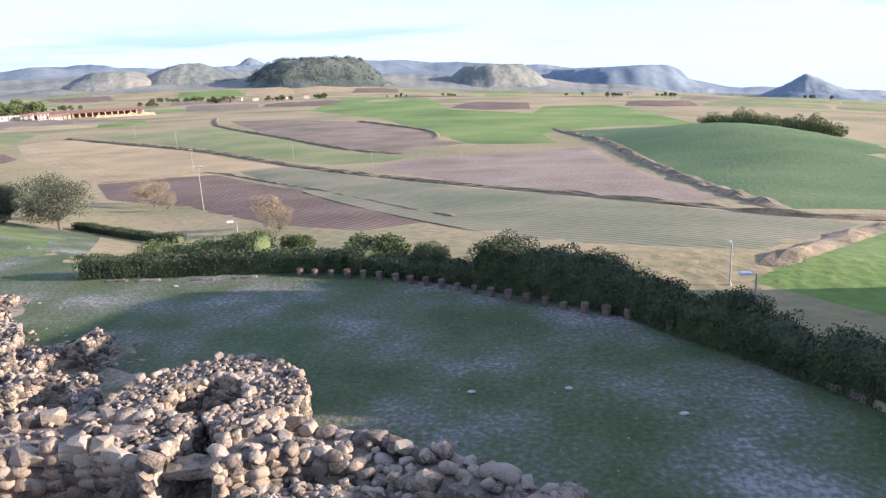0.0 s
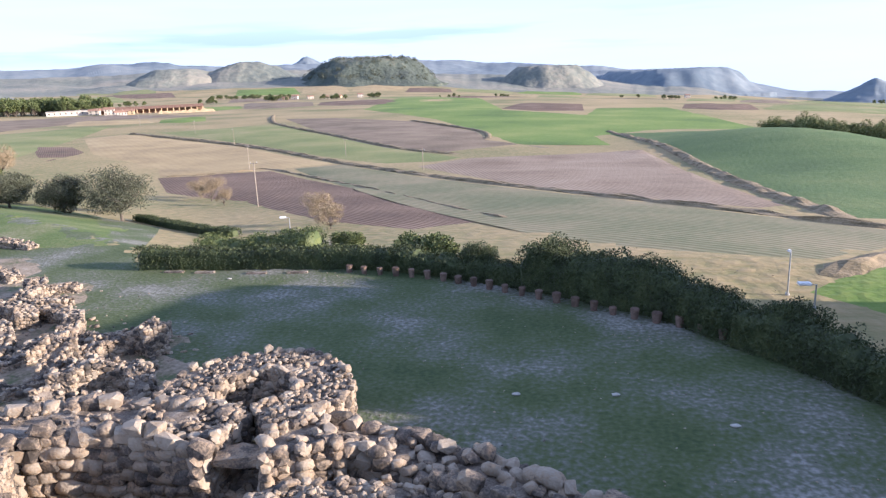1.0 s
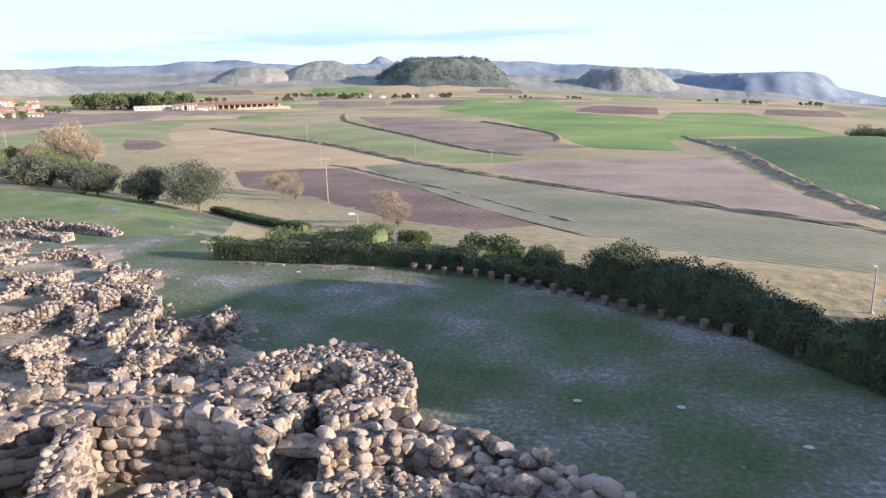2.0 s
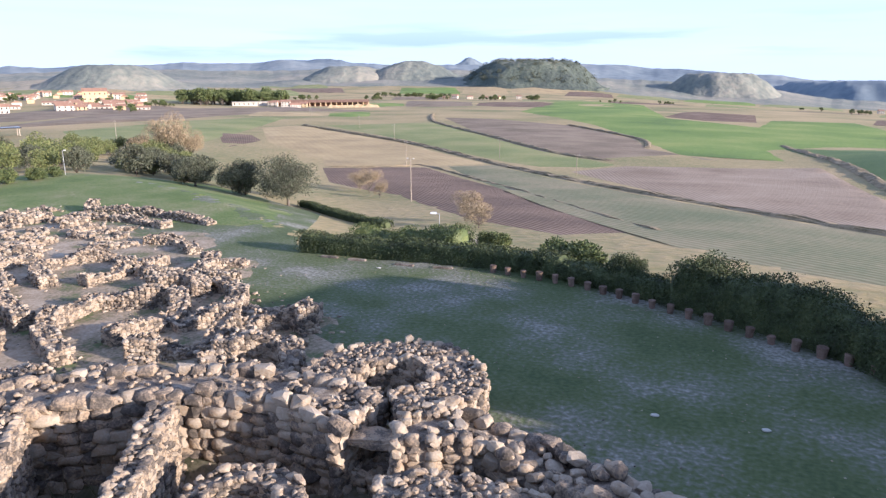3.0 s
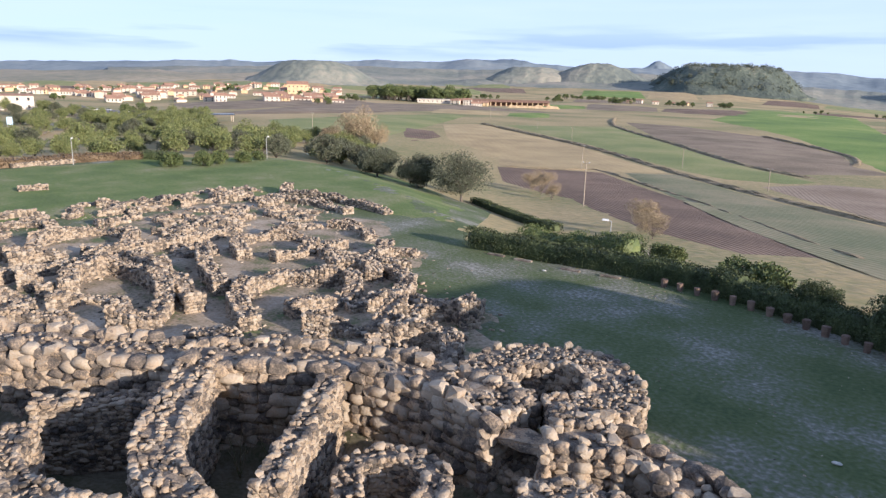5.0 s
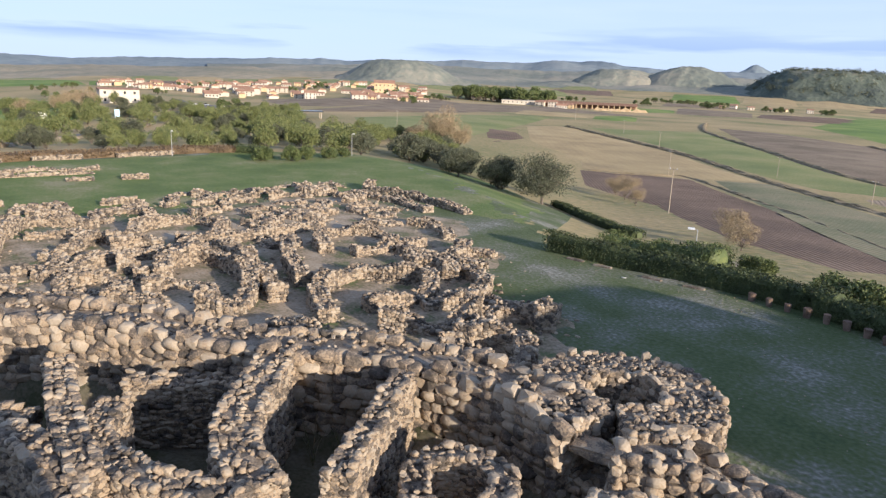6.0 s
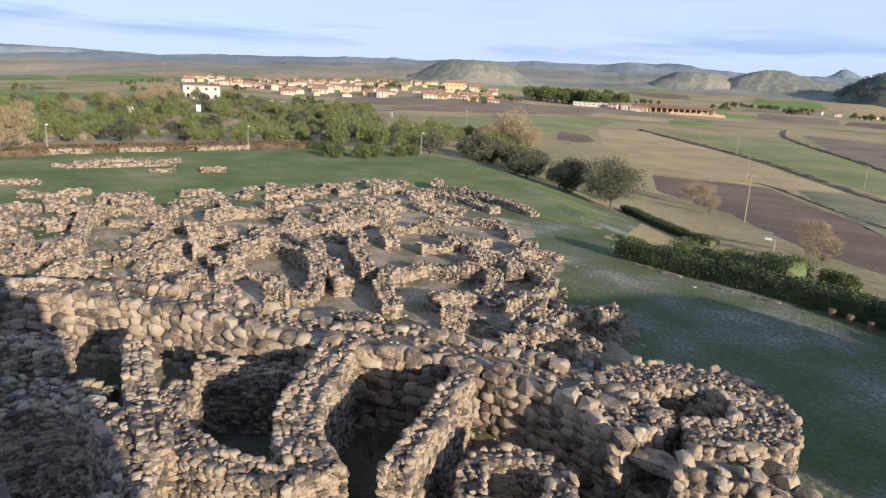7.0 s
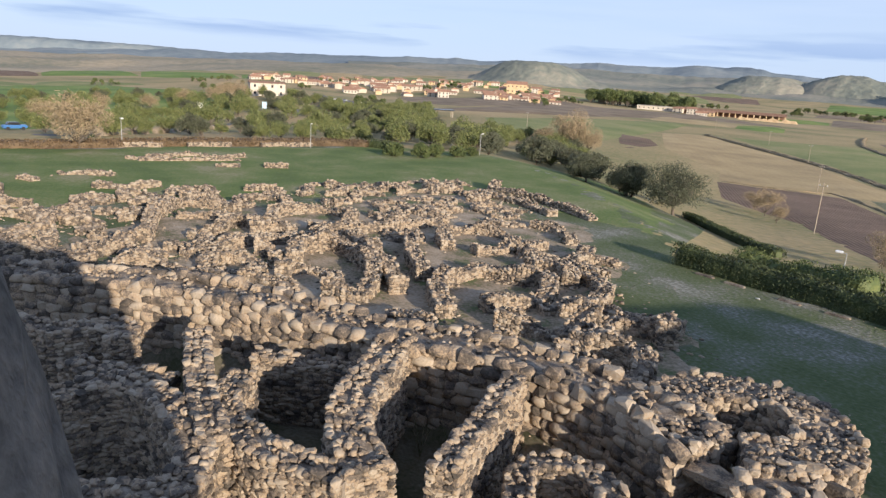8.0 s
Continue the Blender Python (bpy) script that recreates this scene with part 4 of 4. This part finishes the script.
M_METAL.node_tree.nodes["Principled BSDF"].inputs["Metallic"].default_value = 0.6
M_WHITE = material("white enamel", [(0.3, (0.70, 0.71, 0.72)), (0.7, (0.80, 0.80, 0.80))], 3, 0.4, 0.0, 6)
M_POLE = material("pale weathered wood pole", [(0.3, (0.30, 0.25, 0.19)), (0.7, (0.45, 0.39, 0.31))], 3, 0.9, 0.4, 6)


def street_lamp(x, y, h, face=180, head=1.0):
    t = thing("street_lamp", "grey steel lamp post with a flat white floodlight head", "lamp", "lamps", at=(x, y, terrain(x, y)))
    bm = bmesh.new()
    rod(bm, (0, 0, -0.2), (0, 0, h), 0.06, 0.045, 10)
    part("post", bm, M_METAL, t)
    bm = bmesh.new()
    rod(bm, (0, 0, h - 0.04), (0.45 * head, 0, h + 0.06), 0.03, 0.03, 8)
    part("arm", bm, M_METAL, t)
    bm = bmesh.new()
    box(bm, 0.55 * head, 0, h + 0.06, 0.6 * head, 0.42 * head, 0.15)
    bmesh.ops.bevel(bm, geom=bm.edges[:], offset=0.04, segments=2, affect="EDGES")
    part("lamp_head", bm, M_WHITE, t)
    bm = bmesh.new()
    rod(bm, (0, 0, -0.05), (0, 0, 0.12), 0.14, 0.12, 10)
    part("base", bm, M_METAL, t)
    t.rotation_euler = (0, 0, radians(face))
    return t


street_lamp(-22.9, 59.1, 3.3, 200)
street_lamp(15.3, 43.2, 2.7, 90, 0.5)
street_lamp(15.9, 40.5, 1.5, 180, 1.2)
street_lamp(-113, 24, 4.4, 0, 1.0)
street_lamp(-110, 54, 4.2, 0, 0.6)
street_lamp(-96, 81, 4.0, 30, 0.6)


def wood_pole(x, y, h):
    t = thing("utility_pole", "tall pale wooden pole carrying a short crossbar", "pole", "utility poles", at=(x, y, terrain(x, y)))
    bm = bmesh.new()
    rod(bm, (0, 0, -0.5), (0, 0, h), 0.10, 0.07, 8)
    part("post", bm, M_POLE, t)
    bm = bmesh.new()
    rod(bm, (-0.7, 0, h - 0.5), (0.7, 0, h - 0.5), 0.05, 0.05, 6)
    part("crossbar", bm, M_POLE, t)
    for k in (-0.6, 0.6):
        bm = bmesh.new()
        rod(bm, (k, 0, h - 0.45), (k, 0, h - 0.22), 0.06, 0.04, 8)
        part("insulator", bm, M_WHITE, t)


for x, y, h in ((-51, 117, 8.4), (-90, 203, 8), (-139, 300, 8), (-198, 377, 8), (-284, 462, 8), (-33, 192, 6), (-69, 239, 7), (-227, 218, 8)):
    wood_pole(x, y, h)

# ---- dry shrubs, woods and bushes ----

def plant(proto, x, y, s=1.0, dz=0.0):
    o = copy_thing(proto, pose(x, y, terrain(x, y) + dz, 0, 0, rng.uniform(0, 360)))
    o.scale = (s * rng.uniform(0.88, 1.12), s * rng.uniform(0.88, 1.12), s * rng.uniform(0.85, 1.15))
    return o


def first(proto, x, y, s=1.0):
    proto.location, proto.scale = (x, y, terrain(x, y)), (s, s, s)


dry = tree("dry_tree", "leafless brown tree with a haze of fine twigs", 6.0, 6.4, M_DRY, 61, 3400, 0.06, 0.10, 0.10, "dry trees", 18, 3.2)
first(dry, -67, 131)
for x, y, s in ((-73, 138, 0.9), (-29, 87, 0.8), (-25.6, 79.7, 0.7), (-60, 122, 0.6)):
    plant(dry, x, y, s)
tall_dry = tree("dry_tree", "tall leafless brown tree with a wide twiggy crown", 9.0, 10.0, M_DRY, 62, 6500, 0.08, 0.16, 0.10, "dry trees", 22, 3.2)
first(tall_dry, -112, 18)
for x, y, s in ((-158, 172, 1.45), (-153, 176, 1.0), (-164, 166, 0.9), (-336, 84, 1.0), (-355, 106, 1.0), (-365, 124, 1.2), (-381, 135, 1.2), (-327, 62, 0.9), (-285, 44, 0.9), (-387, 144, 1.4), (-196, 24, 0.9), (-245, 44, 0.8)):
    plant(tall_dry, x, y, s)

M_WOOD_LEAF = leaf_material("sunlit yellow-green leaves", [(0.25, (0.07, 0.09, 0.03)), (0.5, (0.14, 0.165, 0.05)), (0.8, (0.25, 0.26, 0.09))])
woods = [tree("broadleaf_tree", "bushy green tree with a rounded crown", 6.6, 7.4, M_WOOD_LEAF, 70 + k, 2900, 0.19, 0.12, 0.03, "wood below the site", 16) for k in range(3)]
woods += [tree("olive_tree", "grey-green bushy olive tree", 6.0, 7.0, M_WOOD_LEAF if k else M_OLIVE, 80 + k, 2900, 0.19, 0.12, 0.03, "wood below the site", 16) for k in range(2)]
spots = []
r5 = random.Random(5)
while len(spots) < 340:
    x, y = r5.uniform(-450, -98), r5.uniform(-20, 290)
    d, az = math.hypot(x, y), math.degrees(math.atan2(-x, y))
    road_y = np.interp(-x, (113, 136, 154, 190, 280, 378), (10, 22, 36, 59, 123, 199))
    if d < (128 if az > 59 else 132 if az > 50 else 130) or az < 41.5 or (d > 250 and az < 54) or d > 450:
        continue
    if abs(y - road_y) < 7 and x > -340 or (y < road_y and r5.random() < (0.8 if az > 66 else 0.2)):
        continue
    if az > 60 and 165 < d < 330 and r5.random() < 0.72:
        continue
    if all(math.hypot(x - a, y - b) > (4.0 if r5.random() < 0.5 else 5.5) for a, b in spots):
        spots.append((x, y))
for i, (x, y) in enumerate(spots):
    p = woods[i % 5]
    az = math.degrees(math.atan2(-x, y))
    s = r5.uniform(0.45, 0.8) if az > 57 and math.hypot(x, y) < 200 else r5.uniform(0.6, 1.15)
    first(p, x, y, s) if i < 5 else plant(p, x, y, s)
for k in range(64):
    a, r = radians(rng.uniform(68, 90)), rng.uniform(200, 440)
    if nz(a * 9, r * 0.02) > -0.15:
        plant(woods[rng.randrange(5)], -math.sin(a) * r, math.cos(a) * r, rng.uniform(0.7, 1.5))
for x, y, s in ((-85, 96, 0.8), (-89, 101, 0.9), (-95, 104, 0.9), (-101, 105, 0.9), (-106, 107, 0.8), (-90, 106, 1.0), (-79, 101, 0.8), (-69, 91, 0.7), (-113, 110, 0.8), (-118, 103, 0.8), (-70, 101, 0.8), (-97, 111, 0.9), (-109, 114, 0.9)):
    plant(woods[3], x, y, s)

bush = tree("round_bush", "clipped round green bush", 2.6, 4.0, M_LEAF, 91, 3200, 0.12, 0.06, 0.02, "round bushes", 10, 1.0, "bush")
first(bush, -97, 63)
for x, y, s in ((-95, 67, 1.0), (-96, 71, 1.0), (-95, 75, 0.9), (-96, 79, 0.7)):
    plant(bush, x, y, s)
for x, y, s in ((-10.3, 51.8, 0.9), (-7.8, 50.6, 1.1), (-5.0, 48.6, 0.7), (-21.6, 60.8, 0.7), (-18.3, 60.3, 0.7), (-16.6, 58.9, 0.6)):
    plant(bush, x, y, s)

shrub = tree("evergreen_shrub", "tall dense dark evergreen shrub rising out of the hedge", 4.0, 4.6, M_HEDGE, 97, 15000, 0.075, 0.08, 0.02, "evergreen shrubs", 24, 1.0, "shrub")
first(shrub, 0.9, 44.9)
for x, y, s in ((3.6, 43.0, 0.8), (6.4, 40.9, 0.78), (9.6, 37.6, 0.72), (12.4, 33.9, 0.7), (-4.2, 47.4, 0.62)):
    plant(shrub, x, y, s)

pine = tree("pine_tree", "tall dark pine in a grove", 15, 11, M_LEAF, 95, 900, 0.6, 0.3, 0.06, "pine grove", 14)
first(pine, -635, 766)
for k in range(85):
    a = radians(33.5 + 8 * rng.random())
    r = rng.uniform(930, 1040)
    plant(pine, -math.sin(a) * r, math.cos(a) * r, rng.uniform(1.2, 1.9))
for k in range(34):
    t = k / 33
    plant(woods[rng.randrange(3)], 109 + 33 * t + rng.uniform(-4, 4), 339 - 48 * t + rng.uniform(-9, 9), rng.uniform(1.1, 1.6))
for az0, az1, r0, r1, clumps, each, s in ((13, 33, 1200, 1500, 11, 8, 0.8), (42, 62, 640, 1100, 14, 5, 0.55), (58, 90, 460, 1000, 9, 6, 0.5), (-28, 8, 1000, 1600, 7, 5, 0.6)):
    for _ in range(clumps):
        a0, rr = rng.uniform(az0, az1), rng.uniform(r0, r1)
        for _ in range(each):
            a, r = radians(a0 + rng.gauss(0, 0.55)), rr + rng.gauss(0, 14)
            plant(pine, -math.sin(a) * r, math.cos(a) * r, s * rng.uniform(0.6, 1.2))

crowns = []
for k in range(420):
    p, z = wooded_hill(rng.uniform(-0.8, 0.8), rng.uniform(-0.9, 0.35))
    if z > terrain(p.x, p.y) + 16:
        q = rng.uniform(3.5, 7.0)
        crowns.append(((p.x, p.y, z + q * 0.5), (q * 1.2, q * 1.2, q)))
tagged(leaves("hill_wood", crowns, 16000, 1.3, M_OLIVE, None, 77, 0.4), "dark wood covering the flat-topped hill", "wood", kind="stuff")

# ---- far side of the lawn ----
M_BROWN_HEDGE = leaf_material("brown winter hedge", [(0.25, (0.07, 0.05, 0.03)), (0.5, (0.13, 0.09, 0.05)), (0.8, (0.18, 0.13, 0.07))])
hedge("hedge", "low clipped brown winter hedge along the site edge", [(-112, -22), (-113, 8), (-113, 20), (-115, 31), (-114, 45), (-113, 60), (-110, 66)], 2.4, 1.3, M_BROWN_HEDGE, 11, 90, bumps=0.06, leaf=0.16)
hedge("hedge", "low dark hedge at the end of the site", [(-110, 66), (-105, 68), (-99, 65)], 2.0, 1.5, M_HEDGE, 12, 120, bumps=0.1, leaf=0.14)
for pts in ([(-113, -6), (-112, 7)], [(-113, 22), (-113, 30)], [(-113, 34), (-113, 41)], [(-112, 46), (-112, 55)]):
    rubble_wall("low_wall", pts, 0.7, 0.7, "low pale dry-stone wall before the hedge", r3, 0.4, 0, ragged=0.15, group="low walls")
M_ROAD = material("worn asphalt", [(0.3, (0.10, 0.10, 0.10)), (0.7, (0.16, 0.155, 0.15))], 0.3, 0.9, 0.3, 20)
bank("road", [(-113, 5), (-136, 20), (-154, 35), (-190, 59), (-280, 123), (-378, 199), (-515, 258)], 9.0, 0.05, M_ROAD, "grey asphalt road to the car park")
bank("road_wall", [(-126, 21), (-148, 38), (-186, 62), (-273, 127)], 1.2, 1.1, M_DIRT, "low pale wall along the road")
drape("green_field", [(-767, 55), (-741, 151), (-490, 166), (-328, 120), (-269, 79), (-161, 13), (-130, -9), (-371, -52)], M_GREEN, "bright green grass field with scattered trees", lift=0.1)
drape("ploughed_field", [(-562, 363), (-593, 630), (-506, 591), (-406, 292)], M_SOIL_FAR, "brown ploughed field below the town", lift=0.3)
drape("car_park", [(-412, 206), (-454, 210), (-482, 263), (-418, 258)], M_ROAD, "asphalt car park among trees", lift=0.5, category="car park")

# ---- buildings ----
WALLS = [material("pale plaster", [(0.3, (0.45, 0.40, 0.32)), (0.7, (0.58, 0.52, 0.43))], 0.3, 0.9, 0.1, 12), material("white plaster", [(0.3, (0.50, 0.45, 0.38)), (0.7, (0.62, 0.56, 0.48))], 0.3, 0.9, 0.1, 12),
         material("ochre plaster", [(0.3, (0.50, 0.36, 0.20)), (0.7, (0.62, 0.48, 0.30))], 0.3, 0.9, 0.1, 12)]
M_TILE = material("orange clay roof tiles", [(0.3, (0.26, 0.15, 0.10)), (0.7, (0.36, 0.22, 0.15))], 0.5, 0.9, 0.3, 10)
M_DARK = material("dark window glass", [(0.3, (0.02, 0.022, 0.025)), (0.7, (0.05, 0.05, 0.055))], 1, 0.2, 0.0, 5)


def house(label, w, d, h, mat, roof=M_TILE, windows=3, storeys=2, pitch=0.28):
    t = thing("house", label, "house", "town houses")
    bm = bmesh.new()
    box(bm, 0, 0, h / 2 - 1, w, d, h + 2)
    part("wall", bm, mat, t)
    bm = bmesh.new()
    e, r = 0.5, d * pitch
    v = [bm.verts.new(c) for c in ((-w / 2 - e, -d / 2 - e, h - 0.1), (w / 2 + e, -d / 2 - e, h - 0.1), (w / 2 + e, d / 2 + e, h - 0.1), (-w / 2 - e, d / 2 + e, h - 0.1), (-w / 2 - e, 0, h + r), (w / 2 + e, 0, h + r))]
    for f in ((0, 1, 5, 4), (2, 3, 4, 5), (0, 4, 3), (1, 2, 5), (3, 2, 1, 0)):
        bm.faces.new([v[i] for i in f])
    part("roof", bm, roof, t)
    for s in range(storeys):
        for k in range(windows):
            for side in (-1, 1):
                bm = bmesh.new()
                box(bm, (k + 0.5) / windows * w - w / 2, side * (d / 2 + 0.02), h * (s + 0.55) / storeys, 1.3, 0.16, 1.7)
                part("window", bm, M_DARK, t)
    bm = bmesh.new()
    box(bm, w * 0.25, d * 0.15, h + r * 0.8, 0.8, 0.8, 1.8)
    part("chimney", bm, mat, t)
    return t


protos = [house("cream plastered house with an orange tiled roof", 11, 9, 6, WALLS[0], windows=2), house("white plastered house with an orange tiled roof", 13, 9, 6.5, WALLS[1], windows=3), house("ochre house with an orange tiled roof", 9, 8, 5, WALLS[2], windows=2),
          house("low white house with an orange tiled roof", 15, 9, 3.6, WALLS[1], windows=4, storeys=1)]
n = 0
r6 = random.Random(9)
while n < 165:
    az = r6.uniform(44, 68.5)
    r = r6.uniform(690, 1150)
    if az > 61.5 and r < 800:
        continue
    x, y = -math.sin(radians(az)) * r, math.cos(radians(az)) * r
    m = pose(x, y, terrain(x, y), 0, 0, az + r6.choice((0, 90)) + r6.uniform(-15, 15))
    p = protos[n % 4]
    if n < 4:
        p.matrix_basis = m
    else:
        p = copy_thing(p, m)
    p.scale = (r6.uniform(0.75, 1.2), r6.uniform(0.75, 1.15), r6.uniform(0.65, 1.0))
    n += 1
for az, r in ((20.6, 1322), (19.8, 1357), (18.6, 1380), (16.3, 1438), (17.4, 1403), (14.6, 1449), (32.8, 851), (32.1, 874), (34.5, 908), (33.5, 885), (-11.4, 1725), (-16.8, 1610)):
    x, y = -math.sin(radians(az)) * r, math.cos(radians(az)) * r
    copy_thing(protos[int(r) % 4], pose(x, y, terrain(x, y), 0, 0, az + rng.uniform(-20, 20)))
big = house("large white two-storey building with flat orange roof", 22, 13, 8.5, WALLS[1], windows=4, pitch=0.08)
big.matrix_basis = pose(-434, 181, terrain(-434, 181) - 0.5, 0, 0, 76)
tagged(big, category="building", group="large buildings")
low = house("low white wing with a flat orange roof", 16, 12, 5.0, WALLS[1], windows=3, storeys=1, pitch=0.08)
low.matrix_basis = pose(-445, 163, terrain(-445, 163), 0, 0, 70)
tagged(low, category="building", group="large buildings")
church = house("pale ochre parish building above the town roofs", 26, 14, 12, WALLS[2], windows=5)
church.matrix_basis = pose(-669, 618, terrain(-669, 618), 0, 0, 48)
tagged(church, category="building", group="large buildings")

shop = house("long low white building with a pale flat roof", 46, 14, 5.0, WALLS[1], WALLS[0], windows=8, storeys=1, pitch=0.05)
shop.matrix_basis = pose(-545, 745, terrain(-545, 745), 0, 0, 36)
tagged(shop, category="building", group="large buildings")

M_BRICK = material("dull red-brown plaster", [(0.3, (0.16, 0.09, 0.06)), (0.7, (0.26, 0.16, 0.11))], 0.5, 0.9, 0.2, 10)
# long arcaded building with a red roof
arc = thing("arcade_building", "long low arcaded building with a red tiled roof", "building")
a, b = Vector((-521, 756)), Vector((-413, 814))
d = (b - a).normalized()
ang = math.atan2(d.y, d.x)
mid = (a + b) / 2
z0 = terrain(mid.x, mid.y) + 1.0
L = (b - a).length
bm = bmesh.new()
box(bm, 0, 3, 1.6, L, 0.6, 5.4)
part("wall", bm, M_BRICK, arc)
bm = bmesh.new()
v = [bm.verts.new(c) for c in ((-L / 2 - 1, -5.5, 3.9), (L / 2 + 1, -5.5, 3.9), (L / 2 + 1, 5, 5.2), (-L / 2 - 1, 5, 5.2), (-L / 2 - 1, 0.5, 7.2), (L / 2 + 1, 0.5, 7.2))]
for f in ((0, 1, 5, 4), (2, 3, 4, 5), (0, 4, 3), (1, 2, 5), (3, 2, 1, 0)):
    bm.faces.new([v[i] for i in f])
part("roof", bm, M_BRICK, arc)
for k in range(19):
    bm = bmesh.new()
    box(bm, -L / 2 + L * k / 18, -4.2, 1.2, 1.3, 1.0, 5.2)
    part("pillar", bm, WALLS[2], arc)
arc.matrix_basis = Matrix.Translation((mid.x, mid.y, z0)) @ Matrix.Rotation(ang, 4, "Z")
bank("boundary_wall", [(-413, 708), (-354, 729)], 1.5, 4.5, WALLS[2], "long ochre boundary wall beside the arcade")
shed = thing("open_shed", "dark flat-roofed open shed among the trees", "shed", at=(-295, 219, terrain(-295, 219)))
bm = bmesh.new()
box(bm, 0, 0, 3.8, 15, 8, 0.5)
part("roof", bm, M_DARK, shed)
for i in (-1, 1):
    for j in (-1, 1):
        bm = bmesh.new()
        box(bm, 6.6 * i, 3.4 * j, 1.6, 0.4, 0.4, 4.2)
        part("post", bm, M_POLE, shed)
shed.rotation_euler = (0, 0, radians(60))

# castle ruin on the conical hill
bm = bmesh.new()
for sx, sz, ox in ((16, 8, 0), (6, 13, -4), (4, 6, 9)):
    for v in box(bm, ox, 0, sz / 2, sx, 12, sz):
        v.co += Vector((rng.uniform(-1, 1), rng.uniform(-1, 1), rng.uniform(-1.5, 1.5)))
a = radians(-23.8)
o = part("castle_ruin", bm, M_CORE)
o.location = (-math.sin(a) * 2860, math.cos(a) * 2860, 14 + 2860 * math.tan(radians(-1.35)) - 8)
tagged(o, "broken stone castle ruin on the hilltop", "ruin")

# ---- cars and signs ----
M_CAR = [material(n, [(0.3, c), (0.7, tuple(min(1, v * 1.2) for v in c))], 2, 0.3, 0.0, 5) for n, c in (("blue car paint", (0.06, 0.16, 0.38)), ("white car paint", (0.7, 0.7, 0.7)), ("silver car paint", (0.4, 0.42, 0.44)))]
M_TYRE = material("black rubber", [(0.3, (0.02, 0.02, 0.02)), (0.7, (0.04, 0.04, 0.04))], 5, 0.9, 0.0, 5)


def car(label, mat):
    t = thing("car", label, "car", "parked cars")
    bm = bmesh.new()
    box(bm, 0, 0, 0.62, 4.2, 1.7, 0.65)
    bmesh.ops.bevel(bm, geom=bm.edges[:], offset=0.15, segments=2, affect="EDGES")
    part("body", bm, mat, t)
    bm = bmesh.new()
    vs = box(bm, -0.2, 0, 1.2, 2.5, 1.5, 0.55)
    for v in vs:
        if v.co.z > 1.2:
            v.co.x = -0.2 + (v.co.x + 0.2) * 0.7
    bmesh.ops.bevel(bm, geom=bm.edges[:], offset=0.08, segments=2, affect="EDGES")
    part("cabin", bm, M_DARK, t)
    for i in (-1, 1):
        for j in (-1, 1):
            bm = bmesh.new()
            rod(bm, (1.3 * i, 0.7 * j, 0.32), (1.3 * i, 0.9 * j, 0.32), 0.32, 0.32, 14)
            part("wheel", bm, M_TYRE, t)
    return t


cars = [car("small blue car parked beside the road", M_CAR[0]), car("small white car parked beside the road", M_CAR[1]), car("small silver car parked beside the road", M_CAR[2])]
for i, (x, y, rz) in enumerate(((-156, 14, 100), (-429, 227, 30), (-432, 233, 30), (-435, 239, 30), (-422, 245, 30), (-442, 225, 30), (-424, 215, 30))):
    m = pose(x, y, terrain(x, y) + (0.5 if x < -300 else 0.15), 0, 0, rz)
    if i < 3:
        cars[i].matrix_basis = m
    else:
        copy_thing(cars[1 + i % 2], m)
for x, y, w, h, mat in ((-321, 102, 3.0, 2.6, M_WHITE), (-307, 127, 2.2, 3.2, material("pale blue sign", [(0.3, (0.35, 0.5, 0.65)), (0.7, (0.45, 0.6, 0.72))], 2, 0.5, 0.0, 5))):
    t = thing("sign", "plain pale sign board on posts beside the road", "sign", "signs", at=(x, y, terrain(x, y)))
    bm = bmesh.new()
    box(bm, 0, 0, 2.2 + h / 2 - 1, 0.15, w, h)
    part("board", bm, mat, t)
    for k in (-0.4, 0.4):
        bm = bmesh.new()
        rod(bm, (0.1, k * w, -0.2), (0.1, k * w, 2.4), 0.06, 0.06, 8)
        part("post", bm, M_METAL, t)

# dry stalks growing in a room
for x, y in ((-19.3, 16.0), (-17.6, 17.2), (-20.6, 15.4)):
    t = thing("dry_weed", "dry brown weed with thin bare stalks", "weed", "dry weeds", at=(x, y, DEEP + 0.25))
    for k in range(5):
        bm = bmesh.new()
        a, h = k * 1.3 + x, rng.uniform(1.4, 2.6)
        knee = Vector((math.cos(a) * 0.25, math.sin(a) * 0.25, h * 0.6))
        tip = knee + Vector((math.cos(a) * 0.3, math.sin(a) * 0.3, h * 0.4))
        rod(bm, (0, 0, -0.1), knee, 0.022, 0.014, 5)
        rod(bm, knee, tip, 0.014, 0.006, 5)
        rod(bm, knee, knee + Vector((-math.sin(a) * 0.25, math.cos(a) * 0.25, 0.35)), 0.010, 0.005, 5)
        part("stalk", bm, M_DIRT, t)

# rope between two room walls
cu = bpy.data.curves.new("rope", "CURVE")
cu.dimensions, cu.bevel_depth = "3D", 0.025
sp = cu.splines.new("POLY")
sp.points.add(10)
for i in range(11):
    t = i / 10
    sp.points[i].co = (-15.3 + 1.7 * t, 9.9 + 1.8 * t, 0.5 - 0.9 * t * (1 - t), 1)
cu.materials.append(M_DIRT)
tagged(new("rope", cu), "pale sagging rope between two room walls", "rope")
